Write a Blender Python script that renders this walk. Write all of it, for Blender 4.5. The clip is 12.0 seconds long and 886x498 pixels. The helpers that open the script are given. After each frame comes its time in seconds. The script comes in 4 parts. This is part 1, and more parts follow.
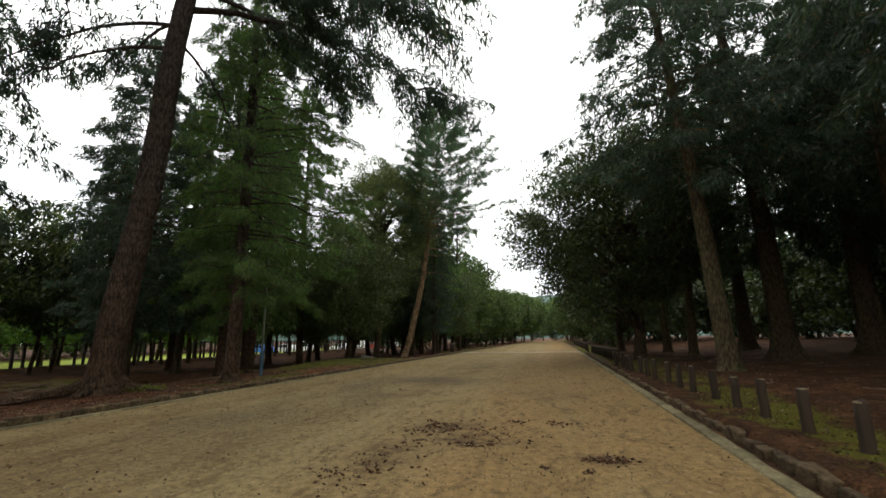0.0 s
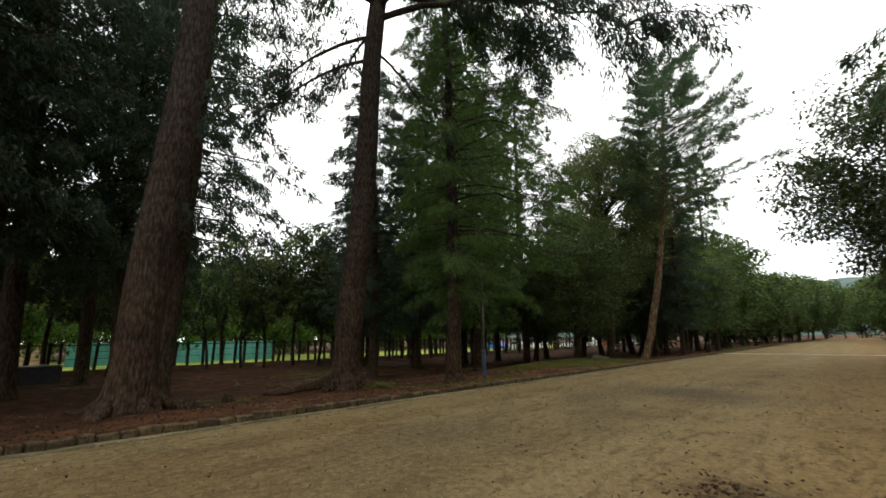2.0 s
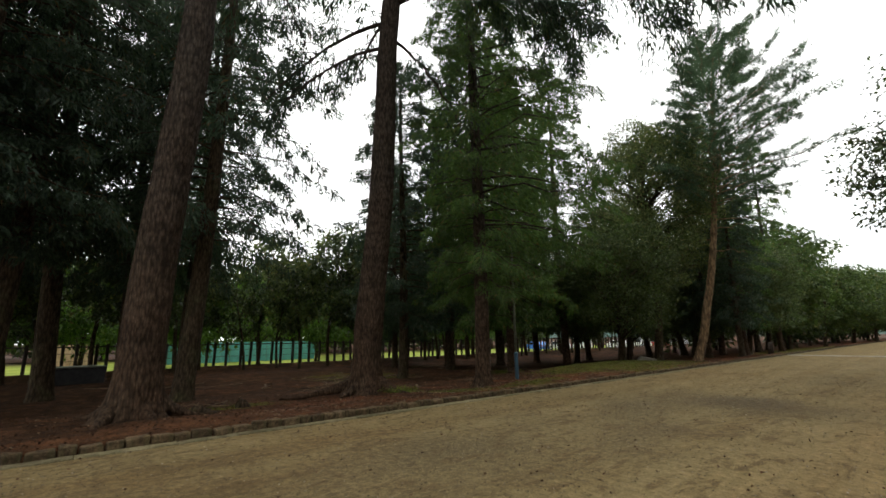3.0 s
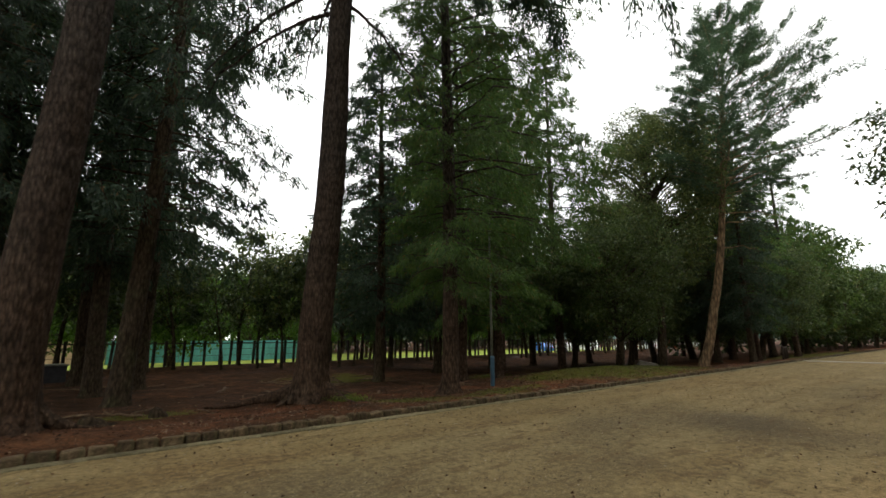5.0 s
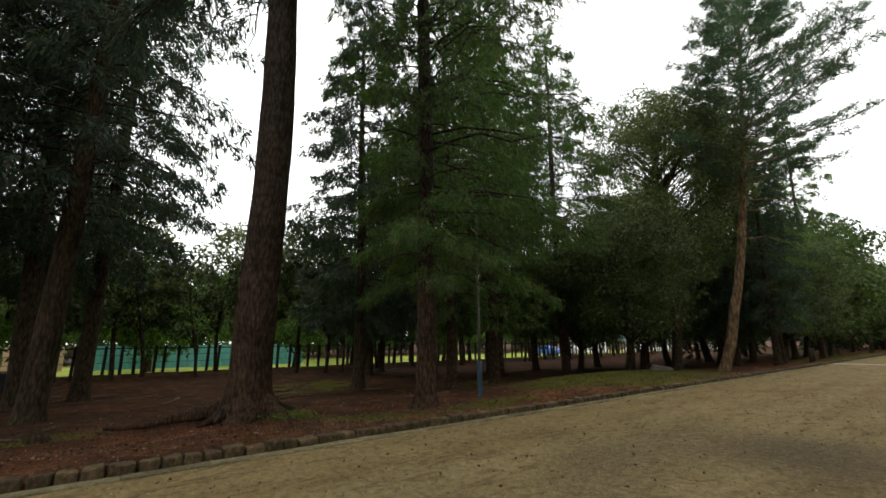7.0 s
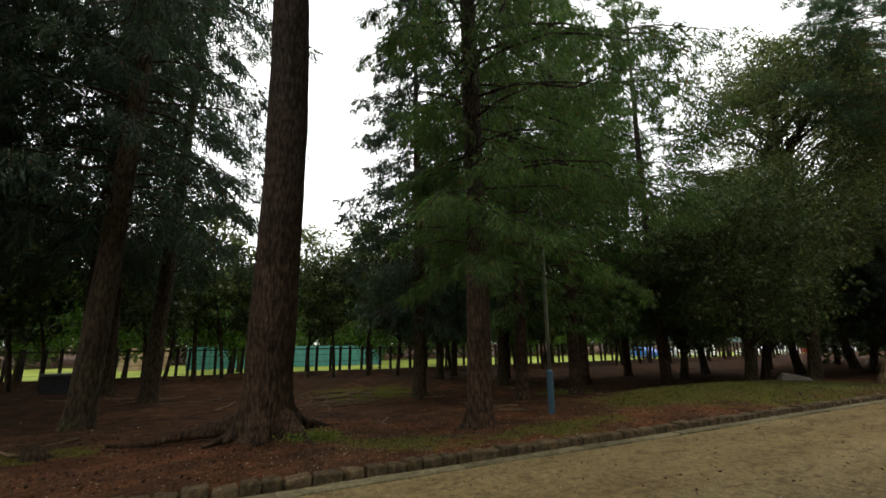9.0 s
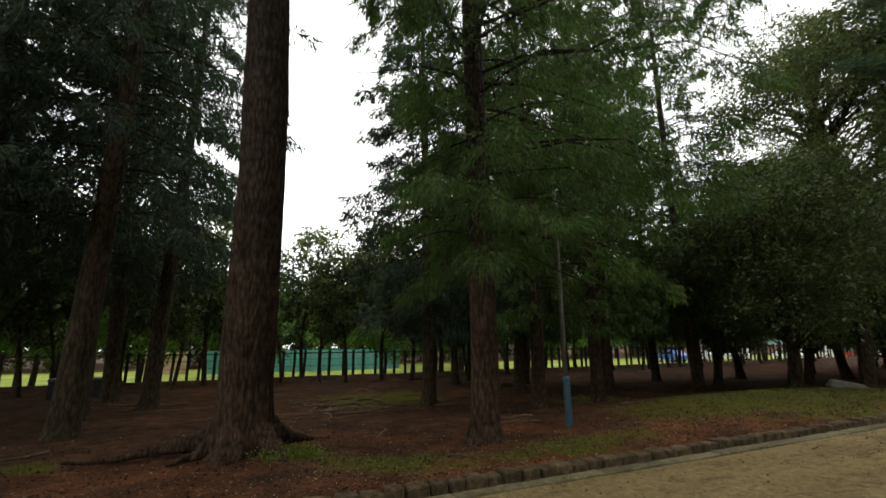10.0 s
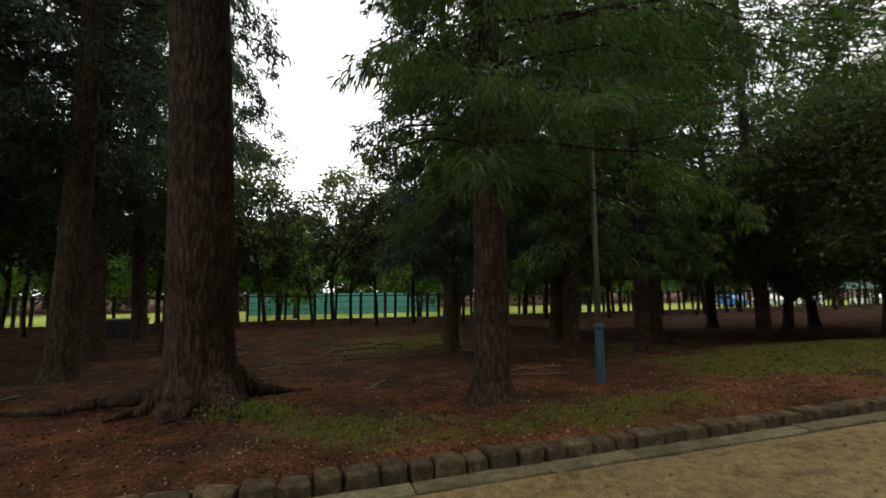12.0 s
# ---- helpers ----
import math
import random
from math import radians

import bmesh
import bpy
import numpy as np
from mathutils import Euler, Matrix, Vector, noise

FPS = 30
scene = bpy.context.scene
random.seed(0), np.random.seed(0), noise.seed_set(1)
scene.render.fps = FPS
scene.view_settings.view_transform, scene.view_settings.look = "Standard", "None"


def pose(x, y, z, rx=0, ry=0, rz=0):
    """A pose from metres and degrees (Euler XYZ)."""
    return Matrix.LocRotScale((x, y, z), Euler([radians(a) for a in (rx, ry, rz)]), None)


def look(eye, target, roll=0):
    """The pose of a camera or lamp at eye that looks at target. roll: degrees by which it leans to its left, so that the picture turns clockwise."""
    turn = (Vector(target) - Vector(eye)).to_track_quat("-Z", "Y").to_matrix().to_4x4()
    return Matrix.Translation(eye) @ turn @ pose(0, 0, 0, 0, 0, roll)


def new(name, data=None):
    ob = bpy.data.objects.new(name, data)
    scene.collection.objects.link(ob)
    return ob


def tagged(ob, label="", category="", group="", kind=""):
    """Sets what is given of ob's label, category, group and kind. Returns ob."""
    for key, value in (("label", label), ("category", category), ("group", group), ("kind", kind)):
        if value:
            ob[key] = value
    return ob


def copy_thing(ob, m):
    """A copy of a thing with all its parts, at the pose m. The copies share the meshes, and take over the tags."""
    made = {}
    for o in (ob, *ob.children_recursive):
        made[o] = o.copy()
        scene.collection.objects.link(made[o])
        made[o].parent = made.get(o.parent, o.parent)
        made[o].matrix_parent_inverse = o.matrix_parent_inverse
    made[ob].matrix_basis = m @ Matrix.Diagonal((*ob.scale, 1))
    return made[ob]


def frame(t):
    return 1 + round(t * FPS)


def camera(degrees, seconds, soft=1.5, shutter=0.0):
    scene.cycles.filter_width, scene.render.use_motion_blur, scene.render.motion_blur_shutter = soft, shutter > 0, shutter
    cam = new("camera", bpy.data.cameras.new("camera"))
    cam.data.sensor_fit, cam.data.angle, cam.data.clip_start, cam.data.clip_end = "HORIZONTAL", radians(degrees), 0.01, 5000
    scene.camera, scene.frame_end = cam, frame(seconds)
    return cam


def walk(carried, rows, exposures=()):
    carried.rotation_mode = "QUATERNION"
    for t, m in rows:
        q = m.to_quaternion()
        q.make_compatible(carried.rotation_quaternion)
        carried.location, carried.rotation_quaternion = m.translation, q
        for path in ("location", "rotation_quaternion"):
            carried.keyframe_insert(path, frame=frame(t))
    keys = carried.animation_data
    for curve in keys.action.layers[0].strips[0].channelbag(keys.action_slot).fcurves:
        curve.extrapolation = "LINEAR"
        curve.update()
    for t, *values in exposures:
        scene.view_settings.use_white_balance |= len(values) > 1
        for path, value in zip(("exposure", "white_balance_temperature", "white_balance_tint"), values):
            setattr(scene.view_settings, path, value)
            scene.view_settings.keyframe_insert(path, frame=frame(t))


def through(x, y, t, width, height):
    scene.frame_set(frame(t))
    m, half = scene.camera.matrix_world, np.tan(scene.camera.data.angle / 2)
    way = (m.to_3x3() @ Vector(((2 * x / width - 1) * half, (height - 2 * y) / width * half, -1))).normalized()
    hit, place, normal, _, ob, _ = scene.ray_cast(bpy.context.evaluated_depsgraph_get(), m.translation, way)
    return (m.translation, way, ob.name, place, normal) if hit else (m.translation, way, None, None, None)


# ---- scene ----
cam = camera(91.1, 12.0, soft=1.6, shutter=0.5)
PATH = [
    (0, (0.997, 1.698, 1.427), (0.516, 3.597, 1.831), -0.8),
    (0.5, (0.882, 2.274, 1.396), (0.31, 4.152, 1.781), -0.6),
    (1, (0.538, 2.811, 1.423), (-0.325, 4.574, 1.809), -0.5),
    (1.5, (0.445, 3.252, 1.479), (-0.771, 4.791, 1.869), -0.8),
    (2, (0.25, 3.782, 1.51), (-1.099, 5.203, 1.912), -0.7),
    (2.5, (0.057, 4.347, 1.497), (-1.36, 5.696, 1.912), -0.7),
    (2.7, (-0.03, 4.547, 1.522), (-1.48, 5.862, 1.932), -1.0),
    (4.3, (-0.004, 6.19, 1.632), (-1.526, 7.425, 2.028), -0.0),
    (4.5, (-0.054, 6.414, 1.633), (-1.574, 7.652, 2.031), -0.2),
    (5, (-0.275, 7.036, 1.61), (-1.789, 8.28, 2.013), -0.2),
    (5.5, (-0.572, 7.602, 1.584), (-2.087, 8.844, 1.987), -0.2),
    (6, (-0.841, 8.159, 1.542), (-2.354, 9.402, 1.951), -0.3),
    (6.5, (-1.165, 8.637, 1.515), (-2.682, 9.871, 1.932), -0.4),
    (7, (-1.503, 9.152, 1.564), (-3.034, 10.369, 1.982), -0.5),
    (7.5, (-1.79, 9.624, 1.575), (-3.381, 10.759, 1.998), -0.6),
    (7.7, (-1.904, 9.812, 1.579), (-3.529, 10.901, 1.997), -0.6),
    (9.5, (-3.124, 11.398, 1.666), (-4.877, 12.253, 2.106), -0.6),
    (10, (-3.491, 11.814, 1.656), (-5.266, 12.624, 2.094), -0.6),
    (10.5, (-3.837, 12.212, 1.611), (-5.652, 12.981, 1.949), -0.5),
    (11, (-4.092, 12.626, 1.588), (-5.93, 13.378, 1.821), -0.6),
    (11.5, (-4.477, 12.919, 1.588), (-6.331, 13.643, 1.78), -0.4),
    (12, (-4.811, 13.238, 1.573), (-6.7, 13.865, 1.767), -0.5),
]
walk(cam, [(t, look(eye, target, roll)) for t, eye, target, roll in PATH])


# ---- world, sun ----
def make_world():
    w = bpy.data.worlds.new("overcast_sky")
    scene.world = w
    w.use_nodes = True
    nt = w.node_tree
    bg = nt.nodes["Background"]
    sky = nt.nodes.new("ShaderNodeTexSky")
    sky.sky_type = "NISHITA"
    sky.sun_disc = False
    sky.sun_elevation, sky.sun_rotation = radians(52), radians(20)
    cloud = nt.nodes.new("ShaderNodeTexNoise")
    cloud.inputs["Scale"].default_value = 2.2
    cloud.inputs["Detail"].default_value = 6
    cloud.inputs["Distortion"].default_value = 0.4
    ramp = nt.nodes.new("ShaderNodeValToRGB")
    ramp.color_ramp.elements[0].position, ramp.color_ramp.elements[0].color = 0.3, (5.2, 5.6, 5.9, 1)
    ramp.color_ramp.elements[1].position, ramp.color_ramp.elements[1].color = 0.5, (12.8, 12.8, 12.6, 1)
    mix = nt.nodes.new("ShaderNodeMix")
    mix.data_type = "RGBA"
    mix.inputs[0].default_value = 0.93
    nt.links.new(cloud.outputs["Fac"], ramp.inputs["Fac"])
    nt.links.new(sky.outputs["Color"], mix.inputs[6])
    nt.links.new(ramp.outputs["Color"], mix.inputs[7])
    nt.links.new(mix.outputs[2], bg.inputs["Color"])
    bg.inputs["Strength"].default_value = 0.178


make_world()
sun_data = bpy.data.lights.new("sun", "SUN")
sun_data.energy, sun_data.angle, sun_data.color = 0.5, radians(30), (1.0, 0.97, 0.92)
sun = new("sun", sun_data)
sun.matrix_world = look((0, 0, 60), (-16, -42, 0))


# ---- materials ----
class Nodes:
    """Short hand for building a node material."""

    def __init__(self, name, rough=0.8, metal=0.0, spec=0.3):
        self.mat = bpy.data.materials.new(name)
        self.mat.use_nodes = True
        self.nt = self.mat.node_tree
        self.bsdf = self.nt.nodes["Principled BSDF"]
        self.bsdf.inputs["Roughness"].default_value = rough
        self.bsdf.inputs["Metallic"].default_value = metal
        self.bsdf.inputs["Specular IOR Level"].default_value = spec
        self.coord = self.nt.nodes.new("ShaderNodeTexCoord")

    def link(self, a, b):
        self.nt.links.new(a, b)

    def space(self, scale=(1, 1, 1)):
        m = self.nt.nodes.new("ShaderNodeMapping")
        m.inputs["Scale"].default_value = scale
        self.link(self.coord.outputs["Object"], m.inputs["Vector"])
        return m.outputs["Vector"]

    def noise(self, scale, detail=5, rough=0.55, stretch=(1, 1, 1), distortion=0.0):
        n = self.nt.nodes.new("ShaderNodeTexNoise")
        n.inputs["Scale"].default_value, n.inputs["Detail"].default_value = scale, detail
        n.inputs["Roughness"].default_value, n.inputs["Distortion"].default_value = rough, distortion
        self.link(self.space(stretch), n.inputs["Vector"])
        return n.outputs["Fac"]

    def cells(self, scale, stretch=(1, 1, 1), out="Distance"):
        n = self.nt.nodes.new("ShaderNodeTexVoronoi")
        n.inputs["Scale"].default_value = scale
        self.link(self.space(stretch), n.inputs["Vector"])
        return n.outputs[out]

    def ramp(self, fac, stops):
        r = self.nt.nodes.new("ShaderNodeValToRGB")
        e = r.color_ramp.elements
        while len(e) < len(stops):
            e.new(0.5)
        for k, (p, c) in zip(e, stops):
            k.position, k.color = p, ((*c, 1) if isinstance(c, tuple) else (c, c, c, 1))
        self.link(fac, r.inputs["Fac"])
        return r.outputs["Color"]

    def mix(self, fac, a, b, blend="MIX"):
        m = self.nt.nodes.new("ShaderNodeMix")
        m.data_type, m.blend_type = "RGBA", blend
        for socket, v in ((0, fac), (6, a), (7, b)):
            if isinstance(v, (int, float)):
                m.inputs[socket].default_value = v
            elif isinstance(v, tuple):
                m.inputs[socket].default_value = (*v, 1)
            else:
                self.link(v, m.inputs[socket])
        return m.outputs[2]

    def island(self):
        return self.nt.nodes.new("ShaderNodeNewGeometry").outputs["Random Per Island"]

    def each(self):
        return self.nt.nodes.new("ShaderNodeObjectInfo").outputs["Random"]

    def attribute(self, name):
        a = self.nt.nodes.new("ShaderNodeAttribute")
        a.attribute_name = name
        return a.outputs["Fac"]

    def colour(self, c):
        if isinstance(c, tuple):
            self.bsdf.inputs["Base Color"].default_value = (*c, 1)
        else:
            self.link(c, self.bsdf.inputs["Base Color"])
        return self

    def bump(self, height, strength=0.5, distance=0.02):
        b = self.nt.nodes.new("ShaderNodeBump")
        b.inputs["Strength"].default_value, b.inputs["Distance"].default_value = strength, distance
        self.link(height, b.inputs["Height"])
        self.link(b.outputs["Normal"], self.bsdf.inputs["Normal"])
        return self


def leaf_material(name, dark, light, odd, odd_share=0.04, through=0.34, rough=0.55):
    """Leaves: a colour for each leaf, paler and darker boughs, some light let through."""
    m = Nodes(name, rough, 0, 0.25)
    c = m.ramp(m.island(), [(0.0, dark), (0.9 - odd_share, light), (1.0 - odd_share, light), (1.0, odd)])
    bough = m.ramp(m.noise(0.55, 3), [(0.3, 0.6), (0.7, 1.25)])
    c = m.mix(1.0, c, bough, "MULTIPLY")
    m.colour(c)
    t = m.nt.nodes.new("ShaderNodeBsdfTranslucent")
    m.link(m.mix(1.0, c, (1.2, 1.4, 0.75), "MULTIPLY"), t.inputs["Color"])
    s = m.nt.nodes.new("ShaderNodeMixShader")
    s.inputs["Fac"].default_value = through
    m.link(m.bsdf.outputs[0], s.inputs[1])
    m.link(t.outputs[0], s.inputs[2])
    m.link(s.outputs[0], m.nt.nodes["Material Output"].inputs["Surface"])
    return m.mat


def bark_material(name, dark, mid, light, grain=9.0, moss=0.0, weather=None):
    m = Nodes(name, 0.92, 0, 0.15)
    furrow = m.noise(grain * 2.2, 8, 0.75, (1, 1, 0.17), 1.6)
    plate = m.noise(grain * 0.8, 6, 0.65, (1, 1, 0.3), 0.4)
    patch = m.noise(0.8, 4)
    c = m.ramp(furrow, [(0.32, dark), (0.5, mid), (0.68, light)])
    c = m.mix(m.ramp(patch, [(0.4, 0.0), (0.65, 0.65)]), c, m.ramp(plate, [(0.35, dark), (0.65, light)]))
    if moss:
        c = m.mix(m.ramp(m.noise(1.7, 5), [(0.5, 0.0), (0.66, moss)]), c, (0.07, 0.085, 0.03))
    if weather:
        up = m.nt.nodes.new("ShaderNodeSeparateXYZ")
        m.link(m.coord.outputs["Object"], up.inputs[0])
        rise = m.nt.nodes.new("ShaderNodeMapRange")
        rise.inputs["From Min"].default_value, rise.inputs["From Max"].default_value = 0.5, 7.0
        m.link(up.outputs["Z"], rise.inputs["Value"])
        share = m.mix(1.0, m.ramp(rise.outputs["Result"], [(0.0, 0.04), (1.0, 0.9)]), m.ramp(m.noise(1.1, 5, 0.6, (1, 1, 0.5)), [(0.3, 0.55), (0.65, 1.0)]), "MULTIPLY")
        c = m.mix(share, c, m.ramp(furrow, [(0.3, dark), (0.5, weather), (0.7, tuple(1.8 * v for v in weather))]))
        ring = m.noise(2.6, 4, 0.6, (0.25, 0.25, 1.6), 0.5)
        c = m.mix(1.0, c, m.ramp(ring, [(0.36, 0.72), (0.55, 1.08)]), "MULTIPLY")
    flake = m.cells(grain * 1.3, (1, 1, 0.3))
    c = m.mix(1.0, c, m.ramp(flake, [(0.1, 1.35), (0.45, 0.9), (0.75, 0.45)]), "MULTIPLY")
    m.colour(c).bump(m.mix(0.45, m.mix(0.5, furrow, plate), m.ramp(flake, [(0.0, 1.0), (0.8, 0.0)])), 1.0, 0.09)
    return m.mat


def plain_material(name, a, b, scale=6.0, rough=0.7, metal=0.0, bump=0.2, spec=0.3, stretch=(1, 1, 1)):
    m = Nodes(name, rough, metal, spec)
    n = m.noise(scale, 6, 0.6, stretch)
    fine = m.noise(scale * 11, 3, 0.6, stretch)
    c = m.ramp(n, [(0.3, a), (0.7, b)])
    c = m.mix(1.0, c, m.ramp(fine, [(0.3, 0.8), (0.7, 1.15)]), "MULTIPLY")
    m.colour(c).bump(m.mix(0.5, n, fine), bump, 0.01)
    return m.mat


def ground_material():
    m = Nodes("forest_floor", 0.95, 0, 0.1)
    big, mid, fine = m.noise(0.22, 5, 0.6), m.noise(2.4, 6, 0.65), m.noise(26, 4, 0.7)
    chips = m.cells(38, out="Color")
    soil = m.ramp(mid, [(0.3, (0.017, 0.0085, 0.0045)), (0.5, (0.043, 0.0205, 0.009)), (0.72, (0.088, 0.042, 0.018))])
    needles = m.ramp(fine, [(0.3, (0.0336, 0.0122, 0.0052)), (0.52, (0.118, 0.0405, 0.0150)), (0.74, (0.24, 0.092, 0.035))])
    c = m.mix(m.mix(1.0, m.ramp(big, [(0.42, 0.1), (0.6, 1.0)]), m.attribute("needles"), "MULTIPLY"), soil, needles)
    c = m.mix(0.6, c, m.mix(1.0, c, m.ramp(chips, [(0.2, 0.3), (0.8, 2.1)]), "MULTIPLY"))
    moss = m.ramp(fine, [(0.3, (0.0314, 0.0353, 0.00372)), (0.6, (0.101, 0.098, 0.0112)), (0.8, (0.185, 0.152, 0.0248))])
    edge = m.mix(1.0, m.attribute("moss"), m.ramp(m.noise(1.5, 7, 0.75), [(0.36, 0.05), (0.6, 1.7)]), "MULTIPLY")
    c = m.mix(1.0, c, m.ramp(m.noise(0.9, 7, 0.75), [(0.35, 0.5), (0.52, 1.0), (0.68, 1.6)]), "MULTIPLY")
    c = m.mix(m.ramp(edge, [(0.25, 0.0), (0.55, 0.92)]), c, moss)
    lawn = m.ramp(m.noise(0.3, 4), [(0.35, (0.14, 0.19, 0.03)), (0.65, (0.27, 0.3, 0.06))])
    c = m.mix(m.attribute("lawn"), c, lawn)
    m.colour(c).bump(m.mix(0.5, mid, fine), 0.9, 0.06)
    return m.mat


def path_material():
    m = Nodes("gravel_path", 0.93, 0, 0.15)
    big, mid = m.noise(0.16, 5, 0.6, (1, 0.6, 1)), m.noise(1.1, 6, 0.65, (1, 0.55, 1))
    track = m.noise(0.5, 4, 0.55, (2.0, 0.09, 1), 0.3)
    grit, stones = m.noise(60, 4, 0.75), m.cells(75, out="Color")
    c = m.ramp(mid, [(0.28, (0.127, 0.0875, 0.0346)), (0.5, (0.197, 0.139, 0.0565)), (0.74, (0.27, 0.198, 0.0851))])
    c = m.mix(m.ramp(track, [(0.35, 0.0), (0.62, 0.6)]), c, (0.262, 0.203, 0.0955))
    c = m.mix(m.ramp(big, [(0.52, 0.0), (0.7, 0.6)]), c, (0.183, 0.109, 0.0381))
    c = m.mix(m.mix(1.0, m.attribute("warm"), m.ramp(m.noise(0.7, 5, 0.6, (1, 0.4, 1)), [(0.3, 0.35), (0.65, 1.0)]), "MULTIPLY"), c, (0.25, 0.155, 0.06))
    c = m.mix(m.attribute("gravel"), c, m.ramp(stones, [(0.1, (0.0377, 0.0303, 0.0158)), (0.6, (0.107, 0.0842, 0.0436)), (0.95, (0.226, 0.186, 0.104))]))
    # dark stains, plus shade painted into the path's near-left stretch
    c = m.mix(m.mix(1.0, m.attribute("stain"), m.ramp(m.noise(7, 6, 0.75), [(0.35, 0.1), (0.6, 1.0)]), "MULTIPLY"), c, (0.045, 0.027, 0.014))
    streak = m.noise(3.2, 6, 0.7, (1, 0.35, 1), 1.2)
    c = m.mix(m.ramp(streak, [(0.52, 0.0), (0.62, 0.7)]), c, (0.105, 0.0697, 0.0289))
    c = m.mix(1.0, c, m.ramp(m.noise(9, 7, 0.8), [(0.32, 0.45), (0.5, 1.0), (0.68, 1.45)]), "MULTIPLY")
    c = m.mix(1.0, c, m.ramp(grit, [(0.3, 0.5), (0.5, 1.0), (0.7, 1.4)]), "MULTIPLY")
    m.colour(c).bump(m.mix(0.45, mid, m.mix(0.5, grit, stones)), 0.9, 0.04)
    return m.mat


def stone_material(name, dark, mid, light, moss=0.4, along=1.0):
    m = Nodes(name, 0.9, 0, 0.2)
    n, fine = m.noise(9, 7, 0.75, (1, along, 1)), m.noise(60, 4, 0.75, (1, along, 1))
    for out in (n, fine):
        out.node.noise_dimensions = "4D"
        m.link(m.ramp(m.each(), [(0.0, 0.0), (1.0, 40.0)]), out.node.inputs["W"])
    c = m.ramp(n, [(0.3, dark), (0.5, mid), (0.72, light)])
    c = m.mix(1.0, c, m.ramp(m.each(), [(0.0, 0.65), (1.0, 1.25)]), "MULTIPLY")
    c = m.mix(1.0, c, m.ramp(fine, [(0.3, 0.5), (0.7, 1.5)]), "MULTIPLY")
    c = m.mix(m.ramp(m.noise(2.3, 5), [(0.5, 0.0), (0.68, moss)]), c, (0.05, 0.06, 0.02))
    m.colour(c).bump(m.mix(0.4, n, fine), 1.0, 0.05)
    return m.mat


M_GROUND, M_PATH = ground_material(), path_material()
M_CEDAR_BARK = bark_material("cedar_bark", (0.021, 0.0122, 0.0072), (0.07, 0.0385, 0.0215), (0.124, 0.0861, 0.0523), 15.0, 0.0, (0.058, 0.05, 0.042))
M_GREY_BARK = bark_material("grey_bark", (0.033, 0.0252, 0.0135), (0.0858, 0.063, 0.0338), (0.158, 0.12, 0.0653), 12, 0.6)
M_PINE_BARK = bark_material("pine_bark", (0.088, 0.0528, 0.0288), (0.194, 0.124, 0.0672), (0.317, 0.22, 0.125), 7)
M_DARK_BARK = bark_material("dark_bark", (0.022, 0.015, 0.0096), (0.055, 0.038, 0.0224), (0.11, 0.078, 0.0448), 12, 0.3)
M_CEDAR_LEAF = leaf_material("cedar_leaf", (0.02, 0.038, 0.026), (0.06, 0.092, 0.056), (0.13, 0.075, 0.03), 0.05, 0.36)
M_CEDAR_LEAF_2 = leaf_material("cedar_leaf_fresh", (0.034, 0.068, 0.018), (0.1, 0.165, 0.04), (0.2, 0.11, 0.04), 0.07, 0.38)
M_PINE_LEAF = leaf_material("pine_leaf", (0.035, 0.068, 0.04), (0.095, 0.145, 0.085), (0.14, 0.13, 0.07), 0.05, 0.28)
M_OAK_LEAF = leaf_material("oak_leaf", (0.02, 0.034, 0.012), (0.068, 0.092, 0.03), (0.16, 0.13, 0.05), 0.05, 0.25, 0.4)
M_CAMELLIA_LEAF = leaf_material("camellia_leaf", (0.03, 0.05, 0.018), (0.105, 0.14, 0.045), (0.2, 0.17, 0.06), 0.06, 0.34, 0.4)
M_BROAD_LEAF = leaf_material("broad_leaf", (0.045, 0.066, 0.024), (0.135, 0.158, 0.062), (0.24, 0.19, 0.08), 0.1, 0.45, 0.5)
M_FRESH_LEAF = leaf_material("fresh_leaf", (0.035, 0.07, 0.014), (0.1, 0.17, 0.03), (0.16, 0.17, 0.045), 0.05, 0.45, 0.5)
M_AVENUE_LEAF = leaf_material("avenue_leaf", (0.03, 0.055, 0.016), (0.095, 0.135, 0.04), (0.17, 0.15, 0.05), 0.06, 0.38, 0.5)
M_GRASS = leaf_material("grass_blade", (0.0405, 0.0513, 0.0096), (0.135, 0.155, 0.0288), (0.203, 0.162, 0.06), 0.12, 0.25)
M_PLANT = leaf_material("low_plant", (0.06, 0.085, 0.012), (0.16, 0.19, 0.03), (0.2, 0.17, 0.04), 0.08, 0.3)
M_LITTER = leaf_material("dead_leaf", (0.028, 0.014, 0.0075), (0.105, 0.052, 0.025), (0.34, 0.26, 0.16), 0.06, 0.05, 0.8)
M_TWIG = plain_material("dead_wood", (0.055, 0.035, 0.02), (0.187, 0.125, 0.072), 8, 0.9, bump=0.6, stretch=(1, 1, 0.2))
M_KERB = stone_material("kerb_granite", (0.028, 0.0185, 0.01), (0.095, 0.064, 0.034), (0.25, 0.18, 0.1), 0.35, 0.28)
M_SLAB = stone_material("kerb_slab", (0.085, 0.068, 0.036), (0.18, 0.15, 0.08), (0.29, 0.25, 0.145), 0.3)
M_ROCK = stone_material("pale_rock", (0.14, 0.12, 0.095), (0.24, 0.21, 0.17), (0.36, 0.33, 0.28), 0.2)
M_POST = plain_material("weathered_post", (0.018, 0.0115, 0.0068), (0.052, 0.034, 0.02), 7, 0.9, bump=0.7, stretch=(0.51, 0.396, 0.0405))
M_POST_TOP = plain_material("sawn_post_top", (0.12, 0.0896, 0.0536), (0.204, 0.158, 0.0951), 12, 0.9, bump=0.4)
